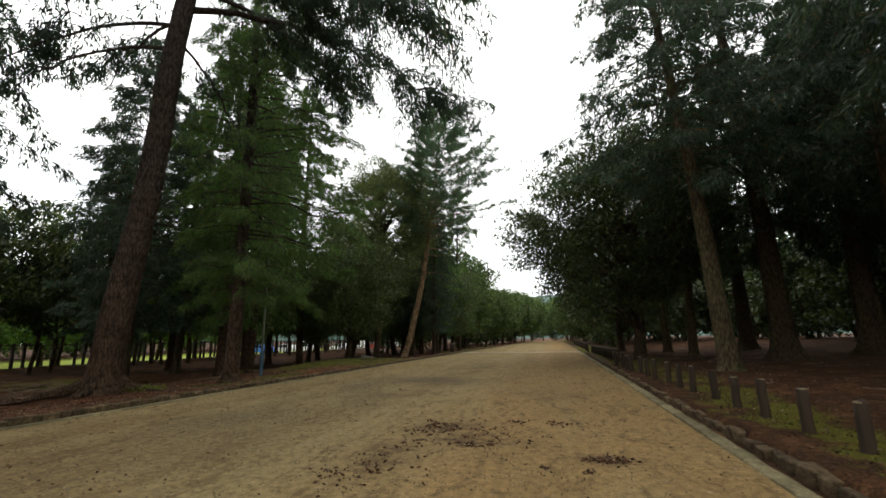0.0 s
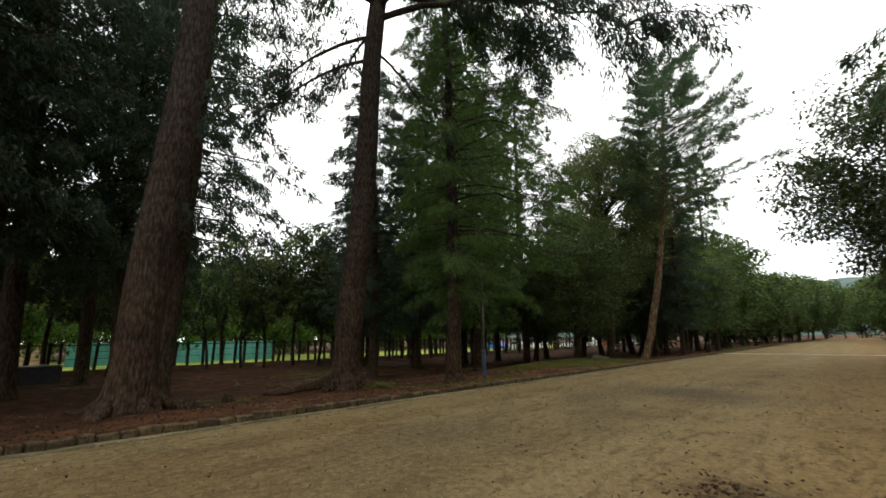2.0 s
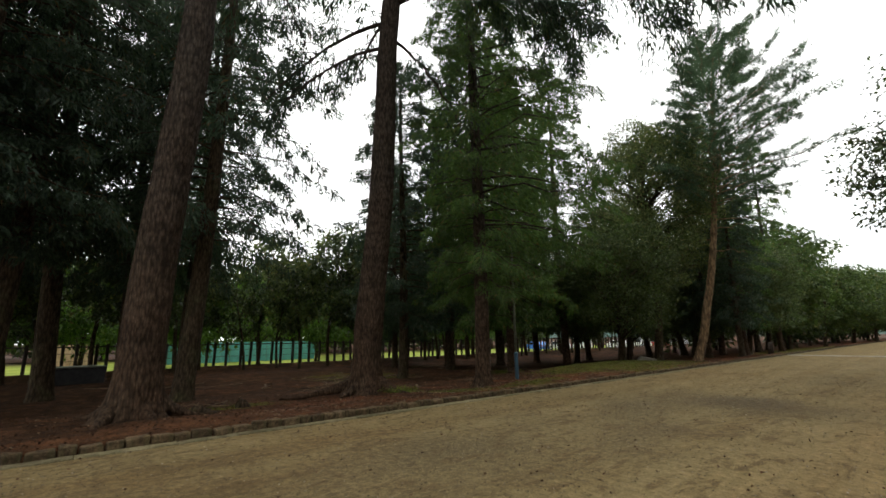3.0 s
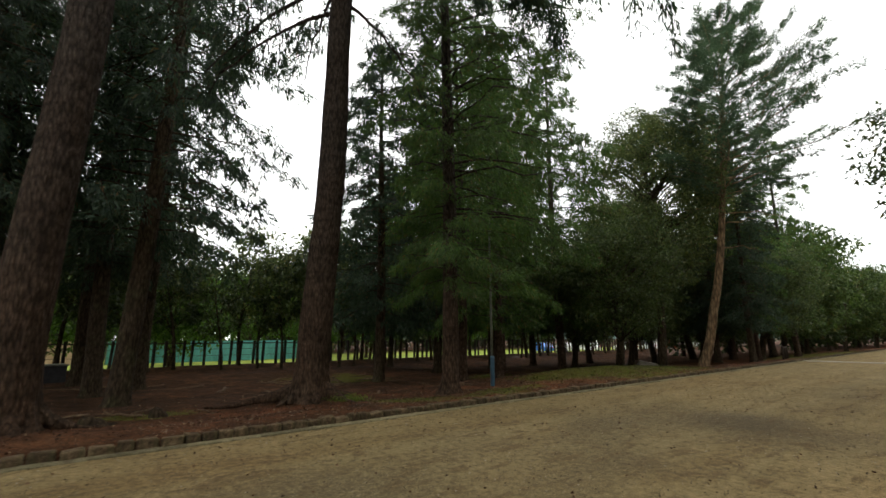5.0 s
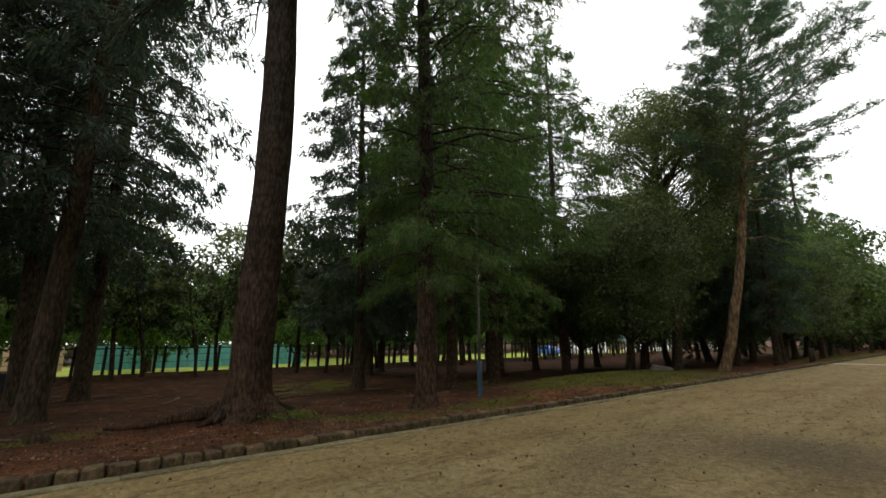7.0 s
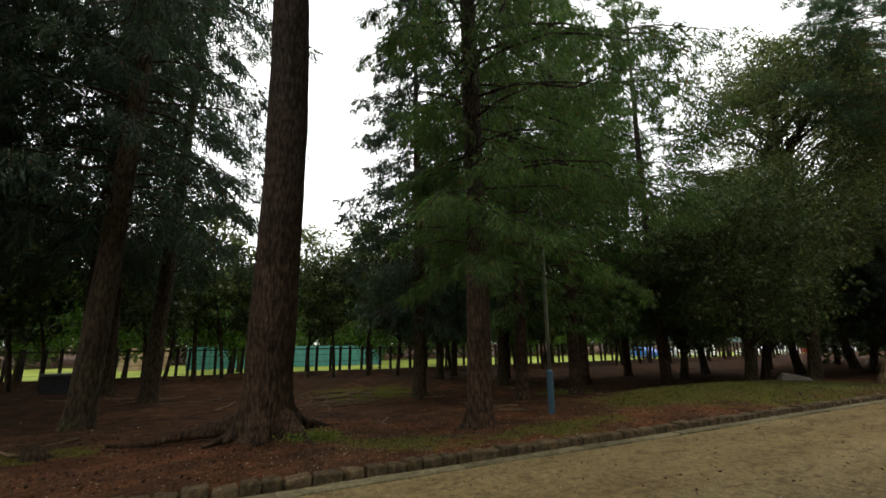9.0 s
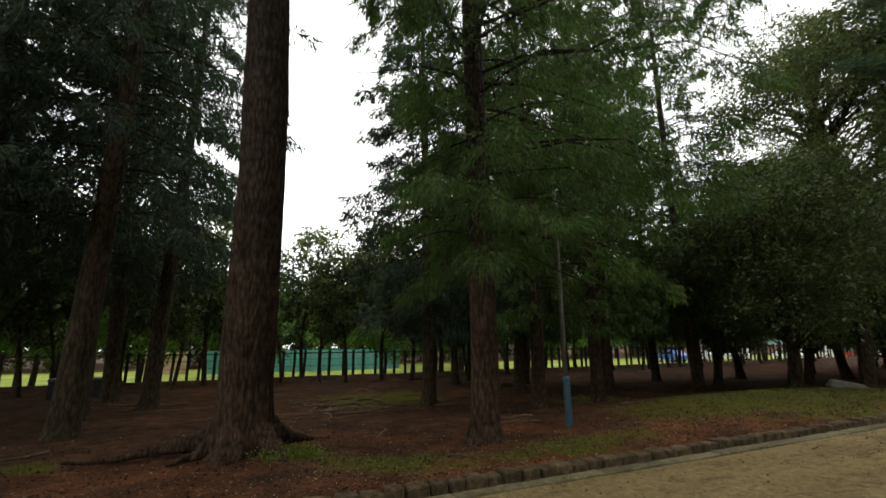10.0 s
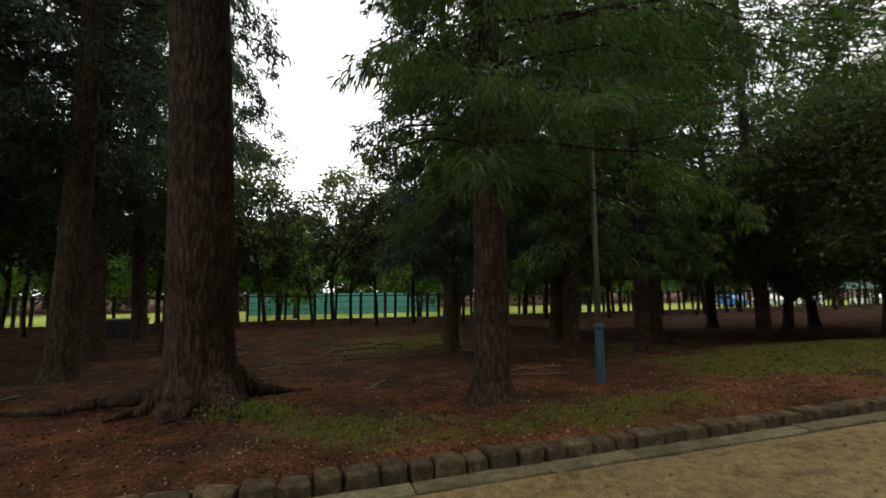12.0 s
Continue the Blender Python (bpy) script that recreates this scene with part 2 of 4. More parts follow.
M_FENCE = plain_material("dark_fence_post", (0.025, 0.02, 0.016), (0.06, 0.05, 0.04), 9, 0.9, bump=0.5, stretch=(1, 1, 0.2))
M_WIRE = plain_material("rusty_wire", (0.05, 0.04, 0.035), (0.1, 0.085, 0.07), 20, 0.6, 0.6)
M_BLUE = plain_material("blue_pole_paint", (0.02, 0.065, 0.1), (0.04, 0.1, 0.14), 5, 0.5, 0.0, 0.15, 0.4)
M_STEEL = plain_material("weathered_steel", (0.12, 0.135, 0.1), (0.2, 0.21, 0.16), 5, 0.55, 0.35, 0.15)


# ---- building helpers ----
def mesh_from(name, verts, faces, material, smooth=False):
    me = bpy.data.meshes.new(name)
    me.from_pydata([tuple(v) for v in verts], [], faces)
    me.materials.append(material)
    if smooth:
        me.polygons.foreach_set("use_smooth", [True] * len(me.polygons))
    me.update()
    return me


def part(name, me, parent, label="", at=None):
    """Links a mesh as one object under a thing or a part."""
    ob = new(name, me)
    ob.parent = parent
    if at is not None:
        ob.matrix_basis = at
    if label:
        ob["label"] = label
    return ob


def thing(name, at, label, category, group="", kind=""):
    ob = new(name)
    ob.empty_display_size = 0.2
    ob.matrix_basis = at
    return tagged(ob, label, category, group, kind)


def quads_mesh(name, corners, material):
    """A mesh of loose faces; corners is an array (n, 3 or 4, 3)."""
    n, k = corners.shape[:2]
    me = bpy.data.meshes.new(name)
    me.vertices.add(n * k)
    me.vertices.foreach_set("co", corners.astype(np.float32).ravel())
    me.loops.add(n * k)
    me.loops.foreach_set("vertex_index", np.arange(n * k, dtype=np.int32))
    me.polygons.add(n)
    me.polygons.foreach_set("loop_start", np.arange(0, n * k, k, dtype=np.int32))
    me.materials.append(material)
    me.update(calc_edges=True)
    return me


def unit(v):
    return v / np.maximum(np.linalg.norm(v, axis=-1, keepdims=True), 1e-9)


def blades(rng, base, way, length, width, sag=0.15):
    """Kite-shaped leaves or needle sprays from base points along their ways."""
    n = len(base)
    side = unit(np.cross(way, rng.normal(size=(n, 3))))
    length = np.broadcast_to(length, n)[:, None] * rng.uniform(0.65, 1.25, (n, 1))
    width = np.broadcast_to(width, n)[:, None] * rng.uniform(0.7, 1.3, (n, 1))
    mid = base + way * length * 0.45
    tip = base + way * length - np.array([0, 0, 1.0]) * length * sag
    return np.stack([base, mid + side * width * 0.5, tip, mid - side * width * 0.5], axis=1)


def tube(spine, radii, sides=8, flare=None, rng=None, ridge=0.0, cap=True):
    """A tube along spine points; flare(z, angle) adds to the radius. Returns verts and faces."""
    spine = np.asarray(spine, float)
    n = len(spine)
    along = unit(np.gradient(spine, axis=0))
    ref = np.array([1.0, 0, 0]) if abs(along[0][0]) < 0.9 else np.array([0, 1.0, 0])
    verts, faces = [], []
    ang = np.arange(sides) * 2 * math.pi / sides
    for i in range(n):
        u = unit(np.cross(along[i], ref))
        v = np.cross(along[i], u)
        for k, a in enumerate(ang):
            r = radii[i]
            if flare:
                r = r + flare(spine[i][2], a)
            if ridge:
                p = Vector((math.cos(a) * radii[0] * 17, math.sin(a) * radii[0] * 17, spine[i][2] * 0.8))
                r = r + ridge * (abs(noise.noise(p)) * 2 + 0.5 * abs(noise.noise(p * 2.3))) - ridge * 0.5
            verts.append(spine[i] + (u * math.cos(a) + v * math.sin(a)) * r)
        if i:
            b = i * sides
            for k in range(sides):
                k2 = (k + 1) % sides
                faces.append((b - sides + k, b - sides + k2, b + k2, b + k))
    if cap:
        faces.append(tuple(range(sides))[::-1])
        faces.append(tuple(range((n - 1) * sides, n * sides)))
    return verts, faces


def join_geometry(pieces):
    verts, faces = [], []
    for v, f in pieces:
        o = len(verts)
        verts.extend(v)
        faces.extend(tuple(i + o for i in p) for p in f)
    return verts, faces


def box_geometry(x0, x1, y0, y1, z0, z1):
    v = [(x, y, z) for z in (z0, z1) for x, y in ((x0, y0), (x1, y0), (x1, y1), (x0, y1))]
    return v, [(3, 2, 1, 0), (4, 5, 6, 7), (0, 1, 5, 4), (1, 2, 6, 5), (2, 3, 7, 6), (3, 0, 4, 7)]


def bevelled_box(name, size, material, bevel=0.01, centre=(0, 0, 0)):
    bm = bmesh.new()
    bmesh.ops.create_cube(bm, size=1)
    bmesh.ops.scale(bm, vec=size, verts=bm.verts)
    bmesh.ops.translate(bm, vec=centre, verts=bm.verts)
    bmesh.ops.bevel(bm, geom=list(bm.edges), offset=bevel, segments=2, affect="EDGES", profile=0.6)
    me = bpy.data.meshes.new(name)
    bm.to_mesh(me)
    bm.free()
    me.materials.append(material)
    return me


def rough_stone(name, size, material, seed, amount=0.14):
    """A split stone: a bevelled block pushed out of true."""
    bm = bmesh.new()
    bmesh.ops.create_cube(bm, size=1)
    bmesh.ops.bevel(bm, geom=list(bm.edges), offset=0.07, segments=1, affect="EDGES")
    for v in bm.verts:
        p = v.co.copy()
        v.co += noise.noise_vector(p * 1.7 + Vector((seed * 3.1, seed * 1.7, 0))) * amount
        v.co = Vector((v.co.x * size[0], v.co.y * size[1], (v.co.z + 0.5) * size[2]))
    me = bpy.data.meshes.new(name)
    bm.to_mesh(me)
    bm.free()
    me.materials.append(material)
    return me


def worn_slab(name, size, material, seed):
    """A thin slab with uneven long edges and a slightly hollow top."""
    rng = random.Random(seed)
    rows = []
    for k in range(6):
        a, b = -size[0] / 2 + rng.uniform(-0.016, 0.012), size[0] / 2 + rng.uniform(-0.03, 0.006)
        y, z = (k / 5 - 0.5) * size[1], size[2] / 2 + rng.uniform(-0.008, 0.004)
        rows.append([(a, y, -size[2] / 2), (a, y, z - 0.012), (a + 0.015, y, z), (b - 0.015, y, z + rng.uniform(-0.006, 0.003)), (b, y, z - 0.012), (b, y, -size[2] / 2)])
    faces = [(r * 6 + c, r * 6 + c + 1, r * 6 + c + 7, r * 6 + c + 6) for r in range(5) for c in range(5)]
    faces += [(0, 5, 4, 3, 2, 1), (30, 31, 32, 33, 34, 35)]
    me = bpy.data.meshes.new(name)
    me.from_pydata([v for r in rows for v in r], [], [f[::-1] for f in faces])
    bm = bmesh.new()
    bm.from_mesh(me)
    bmesh.ops.recalc_face_normals(bm, faces=list(bm.faces))
    bm.to_mesh(me)
    bm.free()
    me.materials.append(material)
    return me


# ---- the ground ----
KERB_L, KERB_R = -8.22, 2.97


def smooth_step(a, b, x):
    t = min(1.0, max(0.0, (x - a) / (b - a)))
    return t * t * (3 - 2 * t)


def mound(x, y, cx, cy, rx, ry, h):
    d = ((x - cx) / rx) ** 2 + ((y - cy) / ry) ** 2
    return h * math.exp(-d)


def ground_height(x, y):
    """Height of the soil; the path itself lies at zero."""
    lump = 0.05 * noise.noise(Vector((x * 0.35, y * 0.35, 0))) + 0.02 * noise.noise(Vector((x * 1.6, y * 1.6, 4)))
    if x < KERB_L - 0.3:
        z = 0.1 * smooth_step(KERB_L - 0.38, KERB_L - 0.56, x) if x > KERB_L - 0.56 else 0.1
        z -= 0.18 * smooth_step(-8.9, -11.5, x) + 0.26 * smooth_step(-12, -17.5, x)
        z += mound(x, y, -11.7, 12.1, 1.5, 1.5, 0.1) + mound(x, y, -11.3, 6.2, 1.5, 1.5, 0.12)
        z += mound(x, y, -11.4, 26, 2.2, 6.0, 0.38)
        z += 0.4 * math.exp(-((x + 31.3) / 1.0) ** 2)
        z -= 0.2 * smooth_step(-32, -36, x)
        fade = smooth_step(KERB_L - 0.4, KERB_L - 1.2, x) * (1 - smooth_step(-60, -90, x))
        return z + lump * fade
    if x > KERB_R + 0.27:
        z = -0.16 + 0.2 * smooth_step(KERB_R + 0.6, KERB_R + 0.72, x)
        z += 0.12 * smooth_step(4.0, 7.0, x) + 0.75 * smooth_step(9, 20, x)
        return z + lump * smooth_step(3.9, 4.6, x) * (1 - smooth_step(60, 90, x))
    return -0.12


def moss_amount(x, y):
    if x < KERB_L:
        m = mound(x, y, -11.0, 26.6, 2.3, 5.6, 1.25) + mound(x, y, -10.0, 14.0, 0.75, 1.0, 0.8) + mound(x, y, -11.0, 12.8, 0.4, 0.5, 0.9)
        m += mound(x, y, -21.0, 17.0, 2.6, 2.4, 0.9) + mound(x, y, -9.4, 16.8, 0.6, 1.8, 0.55) + mound(x, y, -12.6, 8.5, 0.8, 1.5, 0.5)
        m += mound(x, y, -16.6, 23.5, 1.2, 1.4, 0.6) + mound(x, y, -10.3, 60, 2.0, 12.0, 1.2)
        return m + 0.25 * max(0, noise.noise(Vector((x * 0.5, y * 0.5, 7))))
    if x > KERB_R:
        m = 0.95 * math.exp(-((x - 4.8) / 0.8) ** 2) * (0.6 + 0.8 * noise.noise(Vector((x * 0.8, y * 0.8, 3))))
        m += mound(x, y, 5.2, 30, 2.0, 5.0, 0.5) + mound(x, y, 4.4, 58, 1.5, 14, 1.0)
        return m + 0.3 * max(0, noise.noise(Vector((x * 0.4, y * 0.4, 9))))
    return 0.0


def steps(*stops):
    """Coordinates from (start, step) pairs up to the last number."""
    out = []
    for (a, d), b in zip(stops[:-1], [s[0] if isinstance(s, tuple) else s for s in stops[1:]]):
        n = max(1, round((b - a) / d))
        out += [a + (b - a) * i / n for i in range(n)]
    return out + [stops[-1]]


def sheet(name, xs, ys, height, material, attributes):
    verts = [(x, y, height(x, y)) for y in ys for x in xs]
    nx = len(xs)
    faces = [(j * nx + i, j * nx + i + 1, (j + 1) * nx + i + 1, (j + 1) * nx + i) for j in range(len(ys) - 1) for i in range(nx - 1)]
    me = mesh_from(name, verts, faces, material, True)
    for key, f in attributes.items():
        a = me.attributes.new(key, "FLOAT", "POINT")
        a.data.foreach_set("value", [f(v[0], v[1]) for v in verts])
    return new(name, me)


gx = steps((-1500, 200), (-300, 40), (-100, 8), (-40, 0.7), (-20, 0.3), (-9.0, 0.08), (-8.4, 0.3), (-8.1, 3.0), (3.0, 0.12), (3.3, 0.09), (4.3, 0.3), (14, 1.0), (40, 10), (140, 80), (300, 300), 1500)
gy = steps((-1500, 250), (-250, 40), (-30, 2), (0, 0.35), (34, 1.0), (70, 4), (180, 40), (500, 200), 1700)
ground = sheet("ground", gx, gy, ground_height, M_GROUND, {
    "moss": moss_amount,
    # needle cover; its thinning on the left also puts grove shade into the colour
    "needles": lambda x, y: 0.08 if x > 0 else (0.85 - 0.7 * smooth_step(-11.5, -15.5, x)) * (0.3 + 0.7 * smooth_step(7.5, 11.5, y)),
    "lawn": lambda x, y: smooth_step(-32.4, -33.0, x) * (1 - smooth_step(-60, -64, x)) * (1 - smooth_step(100, 110, y))})
tagged(ground, "brown forest floor of soil, needles and moss", "ground", kind="structure")


def path_height(x, y):
    return 0.012 * noise.noise(Vector((x * 0.5, y * 0.3, 0))) + 0.006 * noise.noise(Vector((x * 2, y * 2, 5)))


def gravel_amount(x, y):
    m = mound(x, y, -4.6, 10.0, 2.0, 5.0, 0.9) + mound(x, y, -3.6, 17.2, 2.2, 1.6, 1.3) + mound(x, y, -5.6, 14.5, 1.2, 1.6, 0.7) + mound(x, y, -3.2, 22, 0.9, 6, 0.5)
    return min(0.85, m * (0.55 + 0.6 * noise.noise(Vector((x * 0.7, y * 0.4, 2)))))


def stain_shade_amount(x, y):
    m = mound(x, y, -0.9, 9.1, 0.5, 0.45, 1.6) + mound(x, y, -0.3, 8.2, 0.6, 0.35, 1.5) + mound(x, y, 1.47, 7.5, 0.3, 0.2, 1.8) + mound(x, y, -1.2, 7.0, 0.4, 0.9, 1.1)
    # first mound here paints lens falloff and shade into the path; others are stains
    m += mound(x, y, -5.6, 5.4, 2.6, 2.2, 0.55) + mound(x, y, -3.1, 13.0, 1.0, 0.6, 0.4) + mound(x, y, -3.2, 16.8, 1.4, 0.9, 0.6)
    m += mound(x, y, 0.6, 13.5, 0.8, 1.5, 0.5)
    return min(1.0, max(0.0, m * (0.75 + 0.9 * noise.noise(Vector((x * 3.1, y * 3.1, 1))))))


px = steps((KERB_L, 0.2), KERB_R)
py = steps((-40, 4), (0, 0.2), (24, 0.6), (60, 4), 190)
path = sheet("path", px, py, path_height, M_PATH, {"gravel": gravel_amount, "stain": stain_shade_amount, "warm": lambda x, y: 0.85 * smooth_step(-2.4, 0.2, x)})
tagged(path, "wide sandy gravel path with worn tracks", "path", kind="structure")


# ---- trees ----
def limb_path(start, azimuth, length, rise, droop, rng, n=6, wobble=0.05):
    s = np.linspace(0, 1, n)
    out = np.array([math.cos(azimuth), math.sin(azimuth), 0])
    pts = start + np.outer(s * length, out)
    pts[:, 2] += (rise * s - droop * s * s) * length
    pts[1:] += rng.normal(size=(n - 1, 3)) * wobble * length * s[1:, None]
    return pts


def spray_points(rng, pts, count, reach, sag, first=0.25):
    """Points on short side twigs along a limb, with the ways the twigs grow."""
    t = first + (1 - first) * rng.random(count) ** 0.8
    f = t * (len(pts) - 1)
    i = np.minimum(f.astype(int), len(pts) - 2)
    w = (f - i)[:, None]
    on = pts[i] * (1 - w) + pts[i + 1] * w
    along = unit(pts[i + 1] - pts[i])
    side = unit(np.cross(along, [0, 0, 1.0])) * np.where(rng.random(count) < 0.5, -1, 1)[:, None]
    way = unit(along * 0.7 + side * rng.uniform(0.3, 1.1, (count, 1)) + rng.normal(size=(count, 3)) * np.array([0.28, 0.28, 0.14]) + np.array([0, 0, -sag]))
    far = (reach * (1.15 - 0.7 * t) * rng.random(count) ** 0.6)[:, None]
    p = on + way * far
    p[:, 2] -= sag * far[:, 0] ** 2 * 0.4
    return p, way


def conifer_crown(rng, spine, base, top, radius, limbs, sprays, tuft, size, rise, droop, sag, profile, reach=0.9, sector=None, bare=0.0, first=0.25):
    """Limbs round a leaning stem, each with side twigs and tufts of needles."""
    spine = np.asarray(spine, float)
    wood, leaves = [], []
    a = rng.random() * 6.28
    for k in range(limbs):
        u = (k + rng.random()) / limbs
        z = base + (top - base) * u
        c = np.array([np.interp(z, spine[:, 2], spine[:, 0]), np.interp(z, spine[:, 2], spine[:, 1]), z])
        a += 2.4 + rng.normal() * 0.5
        r = radius * profile(u) * rng.uniform(0.6, 1.15)
        if sector:
            r *= sector(a)
        pts = limb_path(c, a, r, rise * (0.4 + 0.9 * u), droop, rng)
        thick = 0.01 + 0.008 * r
        wood.append(tube(pts, np.linspace(thick, 0.008, len(pts)), 4, cap=False))
        if rng.random() < bare * (1 - u):
            continue
        n = max(6, int(sprays * (0.35 + 0.65 * r / radius)))
        p, way = spray_points(rng, pts, n, reach * (0.5 + 0.5 * r / radius), sag, first)
        p, way = np.repeat(p, tuft, axis=0), np.repeat(way, tuft, axis=0)
        p = p + rng.normal(size=p.shape) * size[0] * 0.35
        way = unit(way + rng.normal(size=way.shape) * 0.55 + np.array([0, 0, -sag * 0.5]))
        leaves.append(blades(rng, p, way, size[0], size[1], sag * 0.4))
    return wood, np.concatenate(leaves)


def stem(rng, height, radius, lean=(0, 0), bend=0.0, rings=26, curve=None):
    """Spine and radii of a trunk that tapers to the top."""
    z = np.concatenate([[-0.35, -0.05, 0.08, 0.2, 0.35, 0.55, 0.8, 1.15], np.linspace(1.6, height, rings)])
    s = np.clip(z, 0, None) / height
    x = lean[0] * s + bend * np.sin(s * 5) * 0.4
    y = lean[1] * s + bend * np.cos(s * 4) * 0.4 - bend * 0.4
    if curve:
        x = x + np.array([curve(v) for v in z])
    r = radius * (1 - 0.9 * s ** 1.1) + 0.01
    return np.stack([x, y, z], axis=1), r


def root_flare(radius, strength, lobes, phase):
    def f(z, a):
        return strength * radius * math.exp(-max(z, -0.1) / (radius * 0.75)) * (0.55 + 0.6 * max(0, math.cos(lobes * a + phase)) ** 2)
    return f


def finish_tree(name, at, label, category, spine, radii, wood, leaves, bark, leaf, rng, sides=14, flare=0.5, ridge=0.0, group=""):
    tree = thing(name, at, label, category, group)
    v, f = tube(spine, radii, sides, root_flare(radii[0], flare, 5 if sides > 20 else 4, rng.random() * 6), rng, ridge)
    part("trunk", mesh_from("trunk", v, f, bark, True), tree)
    if wood:
        v, f = join_geometry(wood)
        tagged(part("branchwork", mesh_from("branchwork", v, f, bark, True), tree), kind="stuff")
    part("crown", quads_mesh("crown", leaves, leaf), tree)
    return tree


def cedar(at, seed, height=20, radius=0.33, base=4.0, spread=3.2, limbs=95, sprays=40, tuft=8, size=(0.25, 0.095), lean=(0, 0), leaf=None, bark=None, sector=None,
          label="tall dark green cedar with drooping sprays and reddish bark", droop=0.42, sag=0.5, sides=14, flare=0.5, ridge=0.0, bare=0.15, tip=1.0, rise=0.25, slim=True, first=0.15, group="cedars of the grove"):
    rng = np.random.default_rng(seed)
    spine, radii = stem(rng, height, radius, lean, 0.25)
    wood, leaves = conifer_crown(rng, spine, base, height * tip, spread, limbs, sprays, tuft, size, rise, droop, sag,
                                 lambda u: (0.55 + 0.6 * min(1, u * 4)) * (1 - u) ** 0.55 + 0.05, bare=bare, sector=sector, first=first)
    if slim:
        leaves = leaves[:, :3]
    return finish_tree("cedar_tree", at, label, "tree", spine, radii, wood, leaves, bark or M_CEDAR_BARK, leaf or M_CEDAR_LEAF, rng, sides, flare, ridge, group)


def broadleaf(at, seed, height=14, radius=0.25, base=3.0, spread=5.0, clumps=150, leaves=80, size=(0.26, 0.13), leaf=None, bark=None, flat=0.75,
              label="broad evergreen tree with a rounded dark crown", name="broadleaf_tree", group="", clump=0.75, twigs=3):
    """A forked tree: limbs to the clumps of an uneven rounded crown, leaves round each clump."""
    rng = np.random.default_rng(seed)
    spine, radii = stem(rng, height * 0.8, radius, (rng.normal() * 0.5, rng.normal() * 0.5), 0.5, 14)
    centre = np.array([spine[-1][0], spine[-1][1], (base + height) / 2])
    half = np.array([spread, spread, (height - base) / 2])
    wood, out = [], []
    lobes = unit(rng.normal(size=(7, 3)))
    for k in range(clumps):
        d = unit(rng.normal(size=3))
        shell = rng.uniform(0.35, 1.0) ** 0.45
        bulge = 0.82 + 0.28 * max(0, float((lobes @ d).max()) - 0.5) * 2 + rng.normal() * 0.05
        c = centre + d * half * shell * bulge
        if c[2] < base:
            c[2] = base + rng.random() * 0.6
        if k % twigs == 0:
            z0 = max(base * 0.7, min(height * 0.75, c[2] - np.hypot(c[0], c[1]) * 0.55 - 0.5))
            s = np.array([np.interp(z0, spine[:, 2], spine[:, 0]), np.interp(z0, spine[:, 2], spine[:, 1]), z0])
            t = np.linspace(0, 1, 6)[:, None]
            p = s * (1 - t) + c * t + np.array([0, 0, 0.12]) * np.sin(t * 3.14) * np.linalg.norm(c - s) + rng.normal(size=(6, 3)) * 0.12 * t
            wood.append(tube(p, np.linspace(radius * 0.28, 0.012, 6), 4, cap=False))
        q = unit(rng.normal(size=(leaves, 3))) * (rng.random((leaves, 1)) ** 0.4) * np.array([clump, clump, clump * 0.6]) * 1.5 * rng.uniform(0.6, 1.25)
        way = unit(q + rng.normal(size=q.shape) * 0.8 + np.array([0, 0, -0.15]))
        out.append(blades(rng, c + q, way, size[0], size[1] * 1.7, 0.2)[:, :3])
    return finish_tree(name, at, label, "tree", spine, radii, wood, np.concatenate(out), bark or M_DARK_BARK, leaf or M_OAK_LEAF, rng, 12, 0.4, 0.0, group)


def on_ground(x, y, turn=0.0, size=1.0):
    return pose(x, y, ground_height(x, y), 0, 0, turn) @ Matrix.Diagonal((size, size, size, 1))


def repeat(tree, x, y, turn, size):
    """A copy of a tree at another spot, turned and scaled with its parts."""
    t = copy_thing(tree, pose(0, 0, 0))
    t.matrix_basis = on_ground(x, y, turn, size)
    return t


